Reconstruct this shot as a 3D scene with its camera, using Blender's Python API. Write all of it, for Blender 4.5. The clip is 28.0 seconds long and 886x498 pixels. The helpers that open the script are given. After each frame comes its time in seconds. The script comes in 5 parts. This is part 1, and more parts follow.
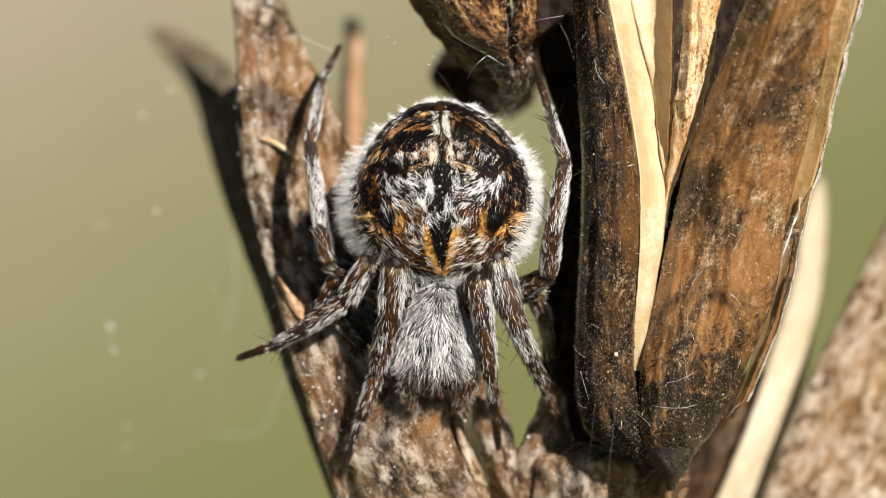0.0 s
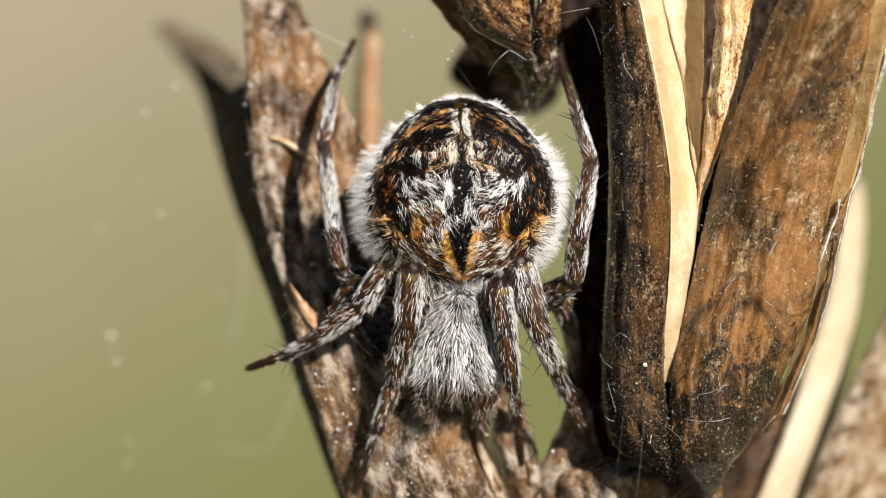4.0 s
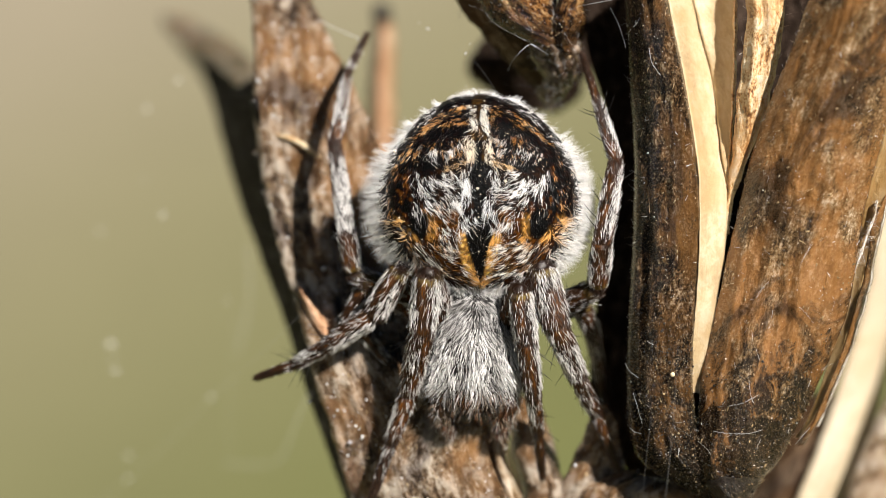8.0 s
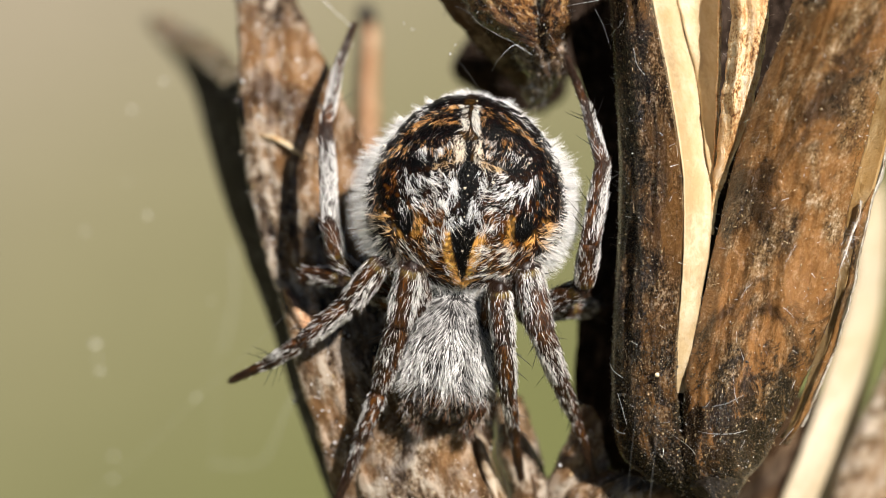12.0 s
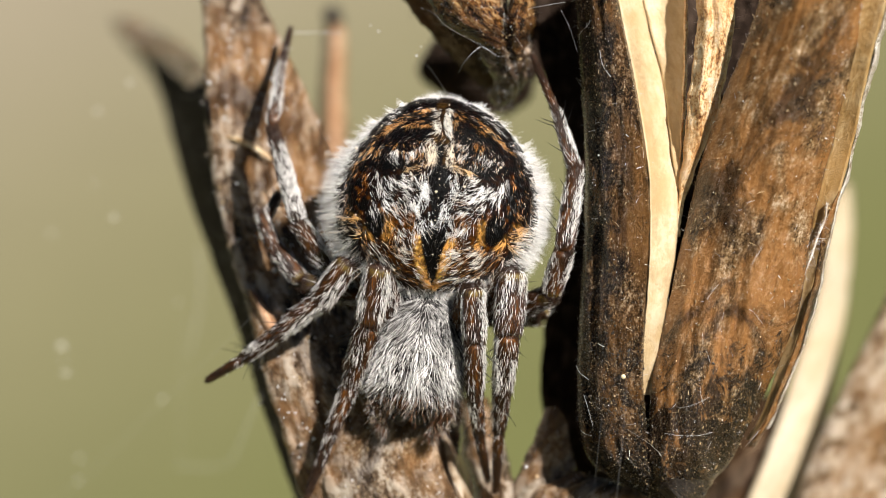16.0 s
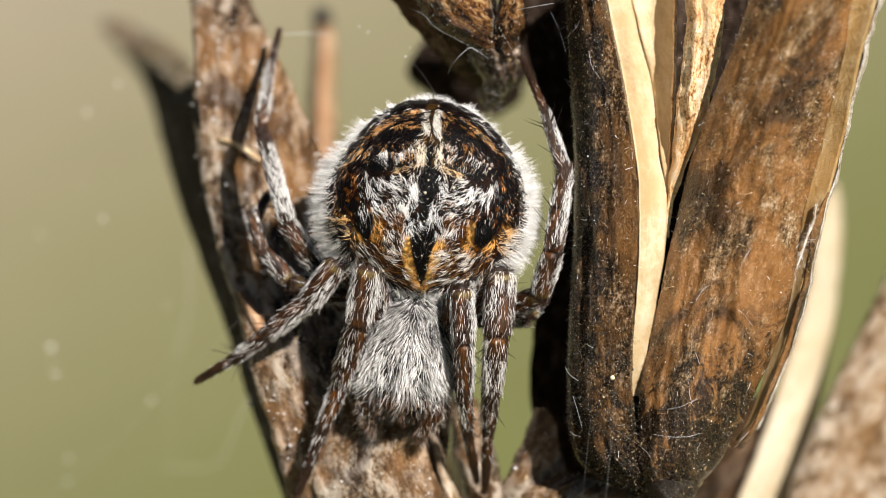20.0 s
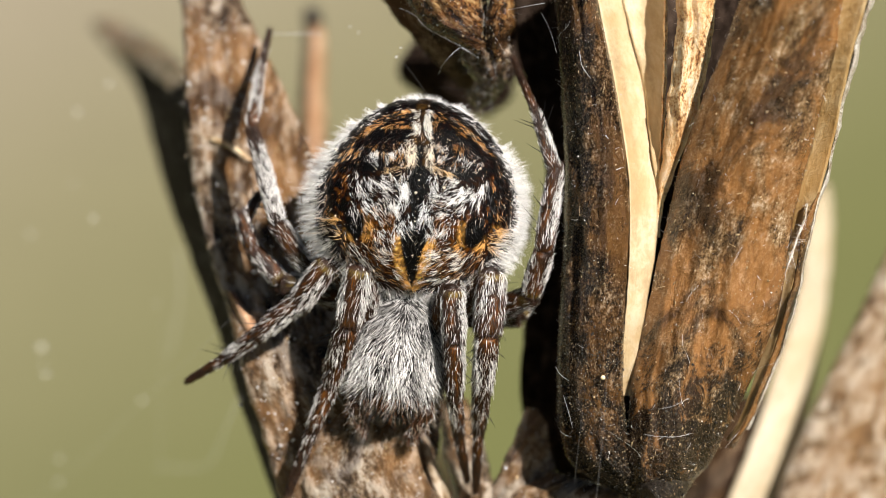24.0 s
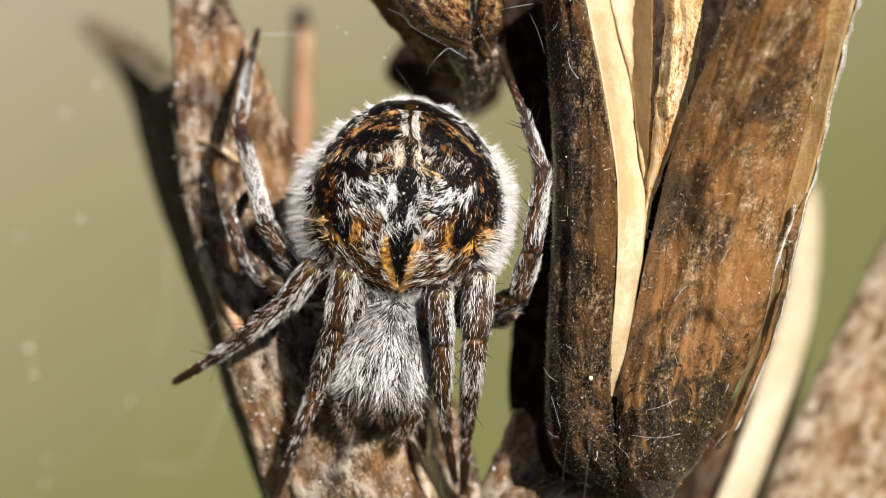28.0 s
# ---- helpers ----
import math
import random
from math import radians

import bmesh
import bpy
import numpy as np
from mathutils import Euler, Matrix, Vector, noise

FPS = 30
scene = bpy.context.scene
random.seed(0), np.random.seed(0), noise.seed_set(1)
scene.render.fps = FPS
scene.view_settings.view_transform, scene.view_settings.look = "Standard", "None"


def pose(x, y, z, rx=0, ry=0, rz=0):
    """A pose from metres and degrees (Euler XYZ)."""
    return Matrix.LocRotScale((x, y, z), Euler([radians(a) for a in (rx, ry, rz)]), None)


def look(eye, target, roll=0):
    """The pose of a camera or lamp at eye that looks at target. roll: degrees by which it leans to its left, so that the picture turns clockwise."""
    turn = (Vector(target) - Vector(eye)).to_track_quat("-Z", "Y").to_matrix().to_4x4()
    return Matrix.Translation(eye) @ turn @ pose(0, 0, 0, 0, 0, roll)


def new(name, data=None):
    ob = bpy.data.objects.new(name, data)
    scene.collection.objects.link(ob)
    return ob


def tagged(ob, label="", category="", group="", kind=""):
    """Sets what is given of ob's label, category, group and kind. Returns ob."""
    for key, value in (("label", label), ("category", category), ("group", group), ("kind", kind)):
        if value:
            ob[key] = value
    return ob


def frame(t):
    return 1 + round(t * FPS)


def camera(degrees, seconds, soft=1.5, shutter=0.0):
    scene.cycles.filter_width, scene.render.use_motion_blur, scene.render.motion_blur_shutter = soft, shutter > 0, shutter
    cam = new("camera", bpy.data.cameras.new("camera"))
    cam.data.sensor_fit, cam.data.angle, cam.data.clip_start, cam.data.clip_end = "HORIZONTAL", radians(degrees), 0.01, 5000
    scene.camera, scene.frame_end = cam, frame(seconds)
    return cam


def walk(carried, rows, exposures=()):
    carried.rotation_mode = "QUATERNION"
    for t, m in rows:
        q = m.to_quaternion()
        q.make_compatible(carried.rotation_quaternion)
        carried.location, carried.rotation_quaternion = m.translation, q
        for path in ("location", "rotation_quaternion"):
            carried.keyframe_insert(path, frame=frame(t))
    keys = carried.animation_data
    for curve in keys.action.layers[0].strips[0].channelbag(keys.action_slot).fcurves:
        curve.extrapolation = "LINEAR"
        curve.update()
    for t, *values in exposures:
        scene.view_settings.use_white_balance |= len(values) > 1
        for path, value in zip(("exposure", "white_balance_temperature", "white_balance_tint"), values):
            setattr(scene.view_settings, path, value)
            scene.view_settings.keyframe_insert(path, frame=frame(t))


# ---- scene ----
# A spider on split, dried seed pods in full sun. Plan: millimetres in a frame that faces
# the lens (x right, y up, z towards it), about a point 0.6 m over a meadow.
MM = 0.001
FRAME = pose(0, 0, 0.6, 65, 0, 0)
REACH = 134.1            # lens to the plan's zero plane, mm
FOCAL = 784 / math.tan(radians(4.0))
cam = camera(8.0, 28.0, soft=0.8)

# seconds, nearness, shift right, shift down (in plan units of 1/83.6 mm)
PATH = [
    (0.0, 0.9055, 31.1, -18.5),    (0.5, 0.9115, 36.4, -18.1),    (1.0, 0.9174, 41.2, -17.3),    (1.5, 0.9234, 45.9, -16.2),
    (2.0, 0.9294, 50.6, -15.2),    (2.5, 0.9353, 55.1, -14.4),    (3.0, 0.9413, 59.5, -13.2),    (3.5, 0.9472, 63.5, -12.1),
    (5.5, 0.9710, 82.5, -8.7),    (6.0, 0.9770, 86.8, -8.2),    (6.5, 0.9829, 91.0, -7.4),    (7.0, 0.9889, 95.1, -6.5),
    (7.5, 0.9948, 99.2, -5.7),    (8.0, 1.0008, 102.1, -5.0),    (8.5, 1.0000, 102.4, -4.5),    (9.0, 1.0000, 100.5, -4.4),
    (9.5, 1.0000, 97.9, -4.5),    (10.0, 1.0000, 94.2, -4.5),    (10.5, 1.0000, 89.1, -4.5),    (11.0, 1.0000, 83.4, -4.4),
    (11.5, 1.0000, 78.7, -4.4),    (12.0, 1.0000, 74.9, -4.3),    (12.5, 1.0000, 70.8, -3.4),    (14.5, 1.0000, 37.1, -2.8),
    (15.0, 1.0000, 29.0, -2.3),    (15.5, 1.0000, 21.8, -1.7),    (16.0, 1.0000, 15.2, -1.1),    (16.5, 1.0000, 9.1, -0.6),
    (17.0, 1.0000, 4.5, -0.2),    (17.5, 1.0000, 1.7, -0.0),    (18.0, 1.0000, 0.3, 0.0),    (18.5, 1.0000, -0.3, 0.1),
    (19.0, 1.0000, -1.2, 0.4),    (19.5, 1.0000, -2.4, 0.7),    (20.0, 1.0000, -4.1, 0.8),    (20.5, 1.0000, -6.5, 0.8),
    (21.0, 1.0000, -8.4, 0.7),    (21.5, 1.0000, -9.9, 0.7),    (23.5, 1.0000, -18.5, 0.9),    (24.0, 1.0000, -20.8, 0.8),
    (24.5, 1.0000, -23.6, 0.7),    (25.0, 1.0000, -25.8, 0.9),    (25.5, 1.0000, -27.7, 1.3),    (26.0, 1.0000, -30.4, 1.4),
    (26.5, 1.0000, -33.6, 1.4),    (27.0, 1.0000, -37.2, 1.6),    (27.5, 1.0000, -40.6, 1.8),    (28.0, 1.0000, -42.2, 1.9),
]


def eye_pose(near, right, down):
    return FRAME @ pose(0, 0, REACH * MM / near, math.degrees(math.atan(down / FOCAL)), math.degrees(math.atan(right / FOCAL)), 0)


walk(cam, [(t, eye_pose(n, r, d)) for t, n, r, d in PATH])
cam.data.dof.use_dof = True
cam.data.dof.aperture_fstop = 58
cam.data.dof.aperture_blades = 0

# ---- light ----
SUN_LOCAL = Vector((0.42, 0.48, 0.80)).normalized()
SUN_DIR = (FRAME.to_3x3() @ SUN_LOCAL).normalized()
world = bpy.data.worlds.new("sky")
scene.world = world
world.use_nodes = True
wn = world.node_tree.nodes
wl = world.node_tree.links
sky = wn.new("ShaderNodeTexSky")
sky.sky_type = "NISHITA"
sky.sun_disc = False
sky.sun_elevation = math.asin(SUN_DIR.z)
sky.sun_rotation = math.atan2(SUN_DIR.x, SUN_DIR.y)
wl.new(sky.outputs[0], wn["Background"].inputs[0])
wn["Background"].inputs[1].default_value = 0.022
sun = new("sun", bpy.data.lights.new("sun", "SUN"))
sun.data.energy = 5.0
sun.data.angle = radians(0.5)
sun.data.color = (1.0, 0.95, 0.90)
sun.matrix_world = look(SUN_DIR * 3 + Vector((0, 0, 0.6)), (0, 0, 0.6))
scene.view_settings.exposure = 0.82


# ---- materials ----
def material(name):
    m = bpy.data.materials.new(name)
    m.use_nodes = True
    return m, m.node_tree.nodes, m.node_tree.links, m.node_tree.nodes["Principled BSDF"]


def ramp(nodes, stops):
    r = nodes.new("ShaderNodeValToRGB")
    while len(r.color_ramp.elements) < len(stops):
        r.color_ramp.elements.new(0.5)
    for e, (p, c) in zip(r.color_ramp.elements, stops):
        e.position, e.color = p, (*c, 1)
    return r


def noise_node(nodes, links, vec, scale, detail=6, rough=0.6, distort=0.0):
    n = nodes.new("ShaderNodeTexNoise")
    n.inputs["Scale"].default_value = scale
    n.inputs["Detail"].default_value = detail
    n.inputs["Roughness"].default_value = rough
    n.inputs["Distortion"].default_value = distort
    links.new(vec, n.inputs["Vector"])
    return n


def bark(name, stops, blotch, rough=0.62, along=0.26, bump=0.00007, fine=9.0, shift=0.0, blotch_at=(0.42, 0.62), gloss=0.35, dirt=0.8, size=1.0, gain=1.0, grit=1.0, mould=None, mould_side=None, stain_at=(0.50, 0.66), stain_to=(0.38, 0.37, 0.40)):
    """Dry fibrous plant skin: fibres run along the piece (its UV is in mm), blotches over them."""
    m, nodes, links, b = material(name)
    tc = nodes.new("ShaderNodeTexCoord")
    mp = nodes.new("ShaderNodeMapping")
    mp.inputs["Scale"].default_value = (1, along, 1)
    mp.inputs["Location"].default_value = (shift, shift * 0.7, 0)
    links.new(tc.outputs["UV"], mp.inputs["Vector"])
    streak = noise_node(nodes, links, mp.outputs[0], 3.2 * size, 8, 0.62, 0.3)
    fibre = noise_node(nodes, links, mp.outputs[0], fine * size, 5, 0.65, 0.2)
    mp2 = nodes.new("ShaderNodeMapping")
    mp2.inputs["Scale"].default_value = (1, 0.6, 1)
    mp2.inputs["Location"].default_value = (shift + 7, shift + 3, 0)
    links.new(tc.outputs["UV"], mp2.inputs["Vector"])
    patch = noise_node(nodes, links, mp2.outputs[0], 1.1 * size, 5, 0.6, 0.5)
    grain = noise_node(nodes, links, mp2.outputs[0], 22, 4, 0.7)
    def spread(src, gain, carry):
        mm = nodes.new("ShaderNodeMath")
        mm.operation = "MULTIPLY_ADD"
        links.new(src, mm.inputs[0])
        mm.inputs[1].default_value = gain
        if isinstance(carry, float):
            mm.inputs[2].default_value = carry
        else:
            links.new(carry, mm.inputs[2])
        return mm.outputs[0]

    mid = noise_node(nodes, links, mp2.outputs[0], 5.5 * size, 6, 0.68, 0.4)
    tone = spread(streak.outputs[0], 1.0 * gain, 0.5 - 0.5 * (3.4 + 1.2 * grit) * gain)
    tone = spread(fibre.outputs[0], 1.1 * gain, tone)
    tone = spread(grain.outputs[0], 1.2 * gain * grit, tone)
    tone = spread(mid.outputs[0], 1.3 * gain, tone)
    base = ramp(nodes, stops)
    links.new(tone, base.inputs[0])
    mask = ramp(nodes, [(blotch_at[0], (0, 0, 0)), (blotch_at[1], (1, 1, 1))])
    links.new(patch.outputs[0], mask.inputs[0])
    over = nodes.new("ShaderNodeMix")
    over.data_type = "RGBA"
    links.new(mask.outputs[0], over.inputs[0])
    links.new(base.outputs[0], over.inputs[6])
    tinted = nodes.new("ShaderNodeMix")
    tinted.data_type = "RGBA"
    tinted.blend_type = "MIX"
    tinted.inputs[0].default_value = 0.7
    links.new(base.outputs[0], tinted.inputs[6])
    tinted.inputs[7].default_value = (*blotch, 1)
    links.new(tinted.outputs[2], over.inputs[7])
    stain = noise_node(nodes, links, mp2.outputs[0], 0.75, 7, 0.66, 0.8)
    sr = ramp(nodes, [(stain_at[0], (1, 1, 1)), (stain_at[1], stain_to)])
    links.new(stain.outputs[0], sr.inputs[0])
    stained = nodes.new("ShaderNodeMix")
    stained.data_type = "RGBA"
    stained.blend_type = "MULTIPLY"
    stained.inputs[0].default_value = dirt
    links.new(over.outputs[2], stained.inputs[6])
    links.new(sr.outputs[0], stained.inputs[7])
    flecks = ramp(nodes, [(0.66, (0, 0, 0)), (0.74, (1, 1, 1))])
    links.new(grain.outputs[0], flecks.inputs[0])
    fm = nodes.new("ShaderNodeMath")
    fm.operation = "MULTIPLY"
    fm.inputs[1].default_value = 0.55
    links.new(flecks.outputs[0], fm.inputs[0])
    last = nodes.new("ShaderNodeMix")
    last.data_type = "RGBA"
    links.new(fm.outputs[0], last.inputs[0])
    links.new(stained.outputs[2], last.inputs[6])
    last.inputs[7].default_value = (0.42, 0.34, 0.26, 1)
    skin = last.outputs[2]
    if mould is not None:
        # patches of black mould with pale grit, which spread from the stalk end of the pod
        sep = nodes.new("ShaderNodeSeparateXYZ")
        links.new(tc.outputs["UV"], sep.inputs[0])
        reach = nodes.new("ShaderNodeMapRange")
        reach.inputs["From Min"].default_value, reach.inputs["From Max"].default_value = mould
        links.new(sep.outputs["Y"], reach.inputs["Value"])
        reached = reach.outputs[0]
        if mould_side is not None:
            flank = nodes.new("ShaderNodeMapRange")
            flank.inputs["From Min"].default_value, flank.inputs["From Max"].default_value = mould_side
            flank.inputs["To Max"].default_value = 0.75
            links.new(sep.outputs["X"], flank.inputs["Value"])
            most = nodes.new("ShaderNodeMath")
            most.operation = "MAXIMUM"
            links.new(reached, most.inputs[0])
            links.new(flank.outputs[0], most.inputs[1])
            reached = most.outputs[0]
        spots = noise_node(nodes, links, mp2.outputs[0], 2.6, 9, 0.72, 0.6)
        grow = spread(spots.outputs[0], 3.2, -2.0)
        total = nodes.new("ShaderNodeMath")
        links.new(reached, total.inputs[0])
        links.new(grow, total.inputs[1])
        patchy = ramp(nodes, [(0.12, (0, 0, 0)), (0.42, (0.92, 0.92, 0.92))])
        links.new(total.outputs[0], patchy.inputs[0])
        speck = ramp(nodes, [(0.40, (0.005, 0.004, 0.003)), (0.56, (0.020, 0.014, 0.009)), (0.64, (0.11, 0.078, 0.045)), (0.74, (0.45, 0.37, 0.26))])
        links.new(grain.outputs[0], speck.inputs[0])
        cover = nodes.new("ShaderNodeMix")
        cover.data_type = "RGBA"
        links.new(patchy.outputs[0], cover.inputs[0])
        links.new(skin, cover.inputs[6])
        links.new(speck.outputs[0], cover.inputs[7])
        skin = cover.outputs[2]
    links.new(skin, b.inputs["Base Color"])
    hsum = nodes.new("ShaderNodeMath")
    hsum.operation = "MULTIPLY_ADD"
    links.new(grain.outputs[0], hsum.inputs[0])
    hsum.inputs[1].default_value = 0.45
    links.new(spread(mid.outputs[0], 1.3, 0.0), hsum.inputs[2])
    bp = nodes.new("ShaderNodeBump")
    bp.inputs["Strength"].default_value = 1.0
    bp.inputs["Distance"].default_value = bump
    links.new(hsum.outputs[0], bp.inputs["Height"])
    links.new(bp.outputs[0], b.inputs["Normal"])
    b.inputs["Roughness"].default_value = rough
    b.inputs["Specular IOR Level"].default_value = gloss
    return m


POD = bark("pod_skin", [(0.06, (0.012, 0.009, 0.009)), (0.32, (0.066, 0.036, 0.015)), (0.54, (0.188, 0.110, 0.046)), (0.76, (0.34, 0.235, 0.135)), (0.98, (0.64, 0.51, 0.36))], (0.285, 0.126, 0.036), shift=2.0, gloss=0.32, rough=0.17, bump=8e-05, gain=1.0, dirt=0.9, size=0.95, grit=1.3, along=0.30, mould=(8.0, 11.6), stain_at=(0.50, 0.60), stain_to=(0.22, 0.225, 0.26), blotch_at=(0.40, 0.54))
POD_DARK = bark("pod_skin_weathered", [(0.18, (0.010, 0.007, 0.005)), (0.39, (0.062, 0.032, 0.013)), (0.58, (0.21, 0.11, 0.044)), (0.9, (0.52, 0.38, 0.24))], (0.20, 0.085, 0.018), shift=9.0, gloss=0.3, rough=0.2, bump=0.0001, fine=12, gain=1.15)
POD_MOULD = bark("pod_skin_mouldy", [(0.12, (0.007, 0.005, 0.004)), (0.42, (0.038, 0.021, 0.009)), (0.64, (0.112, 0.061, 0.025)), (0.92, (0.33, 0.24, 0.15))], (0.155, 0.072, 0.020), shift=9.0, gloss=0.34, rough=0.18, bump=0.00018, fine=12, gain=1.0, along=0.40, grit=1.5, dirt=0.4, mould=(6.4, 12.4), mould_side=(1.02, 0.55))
POD_GREY = bark("grey_brown_husk", [(0.08, (0.026, 0.017, 0.011)), (0.32, (0.105, 0.066, 0.037)), (0.54, (0.235, 0.165, 0.105)), (0.80, (0.50, 0.42, 0.33))], (0.33, 0.165, 0.062), shift=15.0, along=0.38, bump=0.00018, gloss=0.50, rough=0.15, size=0.55, gain=2.0, fine=8, dirt=0.85, grit=0.6, stain_at=(0.47, 0.58), stain_to=(0.26, 0.25, 0.28))
# Near black: the deep shade of the gaps is put into the colour.
HUSK_SHADE = bark("husk_in_shade", [(0.2, (0.011, 0.008, 0.006)), (0.5, (0.032, 0.021, 0.015)), (0.85, (0.10, 0.07, 0.052))], (0.018, 0.012, 0.009), shift=4.0, gloss=0.0)
# The husk's side turned from the sun: its shade is painted in.
FOLD_SHADE = bark("shaded_fold", [(0.2, (0.006, 0.005, 0.005)), (0.5, (0.018, 0.016, 0.016)), (0.8, (0.085, 0.078, 0.078))], (0.006, 0.005, 0.005), shift=27.0, along=0.3, gloss=0.015, rough=0.6, bump=0.00016, size=0.5, gain=1.3, grit=0.3)
SEPTUM = bark("fibrous_septum", [(0.08, (0.11, 0.036, 0.010)), (0.28, (0.50, 0.25, 0.085)), (0.50, (0.76, 0.54, 0.28)), (0.85, (0.86, 0.74, 0.54))], (0.56, 0.28, 0.09), blotch_at=(0.44, 0.62), along=0.09, fine=14, bump=0.00008, shift=1.0, dirt=0.5, gloss=0.5, rough=0.4, gain=1.3)
FRAY = bark("frayed_husk", [(0.2, (0.012, 0.007, 0.005)), (0.5, (0.07, 0.043, 0.026)), (0.85, (0.28, 0.2, 0.13))], (0.09, 0.045, 0.018), shift=41.0, gloss=0.04, rough=0.7, size=0.7, gain=1.4)
MOTTLE = bark("mottled_husk", [(0.08, (0.065, 0.040, 0.022)), (0.28, (0.25, 0.165, 0.092)), (0.46, (0.46, 0.345, 0.225)), (0.80, (0.72, 0.61, 0.47))], (0.33, 0.18, 0.075), shift=37.0, along=0.5, size=0.55, gain=2.0, grit=0.15, gloss=0.45, rough=0.16, bump=0.0002, dirt=0.5)
CREAM = bark("pod_lining", [(0.2, (0.38, 0.28, 0.155)), (0.45, (0.48, 0.37, 0.215)), (0.7, (0.56, 0.455, 0.30))], (0.44, 0.30, 0.14), rough=0.5, along=0.18, fine=3, bump=0.00002, shift=6.0, gloss=0.5, dirt=0.15, grit=0.5)
TAN = bark("tan_lining", [(0.2, (0.28, 0.165, 0.06)), (0.45, (0.40, 0.255, 0.105)), (0.7, (0.50, 0.355, 0.18))], (0.32, 0.18, 0.055), rough=0.35, along=0.12, fine=5, bump=0.00003, shift=3.0, gloss=0.6, dirt=0.2, grit=0.5)
IVORY = bark("ivory_lining", [(0.2, (0.36, 0.285, 0.18)), (0.45, (0.43, 0.35, 0.235)), (0.7, (0.48, 0.41, 0.29))], (0.40, 0.31, 0.18), rough=0.5, along=0.3, fine=3, bump=0.00002, shift=16.0, gloss=0.5, dirt=0.1, grit=0.4)
SILVER = bark("silvery_rim", [(0.2, (0.30, 0.22, 0.15)), (0.45, (0.62, 0.55, 0.46)), (0.7, (0.82, 0.78, 0.71))], (0.5, 0.42, 0.33), rough=0.25, along=0.3, fine=9, bump=0.00010, shift=19.0, gloss=0.9, dirt=0.3)
TWIG = bark("reddish_twig", [(0.25, (0.18, 0.085, 0.04)), (0.5, (0.52, 0.29, 0.155)), (0.8, (0.66, 0.46, 0.31))], (0.38, 0.18, 0.08), shift=11.0)
RUSTY = bark("rusty_husk", [(0.14, (0.012, 0.007, 0.005)), (0.40, (0.070, 0.027, 0.008)), (0.62, (0.20, 0.082, 0.018)), (0.92, (0.40, 0.25, 0.11))], (0.022, 0.011, 0.007), shift=31.0, gloss=0.55, rough=0.16, bump=0.00012, blotch_at=(0.50, 0.66), along=0.4, size=0.9, gain=1.5, grit=1.2)
TIP = bark("frayed_tip", [(0.15, (0.016, 0.010, 0.007)), (0.42, (0.075, 0.047, 0.028)), (0.62, (0.18, 0.122, 0.082)), (0.9, (0.42, 0.33, 0.25))], (0.10, 0.05, 0.02), shift=45.0, gloss=0.4, rough=0.2, size=0.8, gain=1.4, bump=8e-05)
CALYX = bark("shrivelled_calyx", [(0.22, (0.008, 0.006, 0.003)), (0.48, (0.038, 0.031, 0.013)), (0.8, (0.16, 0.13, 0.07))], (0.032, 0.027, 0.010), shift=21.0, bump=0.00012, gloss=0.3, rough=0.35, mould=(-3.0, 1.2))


def tint_material(name, rough, spec=0.5, bump=0.0):
    """Colour from the mesh's own 'tint' pattern."""
    m, nodes, links, b = material(name)
    a = nodes.new("ShaderNodeAttribute")
    a.attribute_name = "tint"
    links.new(a.outputs["Color"], b.inputs["Base Color"])
    b.inputs["Roughness"].default_value = rough
    b.inputs["Specular IOR Level"].default_value = spec
    if bump:
        tc = nodes.new("ShaderNodeTexCoord")
        n = noise_node(nodes, links, tc.outputs["Object"], 16000, 4, 0.6)
        bp = nodes.new("ShaderNodeBump")
        bp.inputs["Strength"].default_value = 0.6
        bp.inputs["Distance"].default_value = bump
        links.new(n.outputs[0], bp.inputs["Height"])
        links.new(bp.outputs[0], b.inputs["Normal"])
    return m


CUTICLE = tint_material("cuticle", 0.30, 0.35, bump=0.00003)
HAIR = tint_material("hair", 0.42, 0.5)
SCALE = tint_material("glossy_scale", 0.12, 0.6)


def plain(name, color, rough=0.5, metal=0.0, alpha=1.0):
    m, nodes, links, b = material(name)
    b.inputs["Base Color"].default_value = (*color, 1)
    b.inputs["Roughness"].default_value = rough
    b.inputs["Metallic"].default_value = metal
    b.inputs["Alpha"].default_value = alpha
    return m


EYE = plain("eye_black", (0.005, 0.005, 0.006), 0.08)
SILK = plain("silk", (0.55, 0.55, 0.56), 0.3)
# See-through pale colour for beads that stand in for blurred web glints.
GLINT = plain("web_glint", (0.8, 0.78, 0.7), 0.3, alpha=0.16)
SILK_FAINT = plain("faint_silk", (0.75, 0.75, 0.72), 0.3, alpha=0.024)
GRAIN = plain("pale_grain", (0.75, 0.62, 0.4), 0.45)


# ---- shapes ----
def at(u, v, z=0.0):
    """Plan units across, plan units down and mm towards the lens, to mm in the frame."""
    k = (REACH - z) / FOCAL
    return Vector(((u - 784) * k, (441 - v) * k, z))


def thing(name, label, category, m=None, group="", kind=""):
    ob = new(name)
    ob.empty_display_size = 0.001
    ob.matrix_world = FRAME if m is None else m
    return tagged(ob, label, category, group, kind)


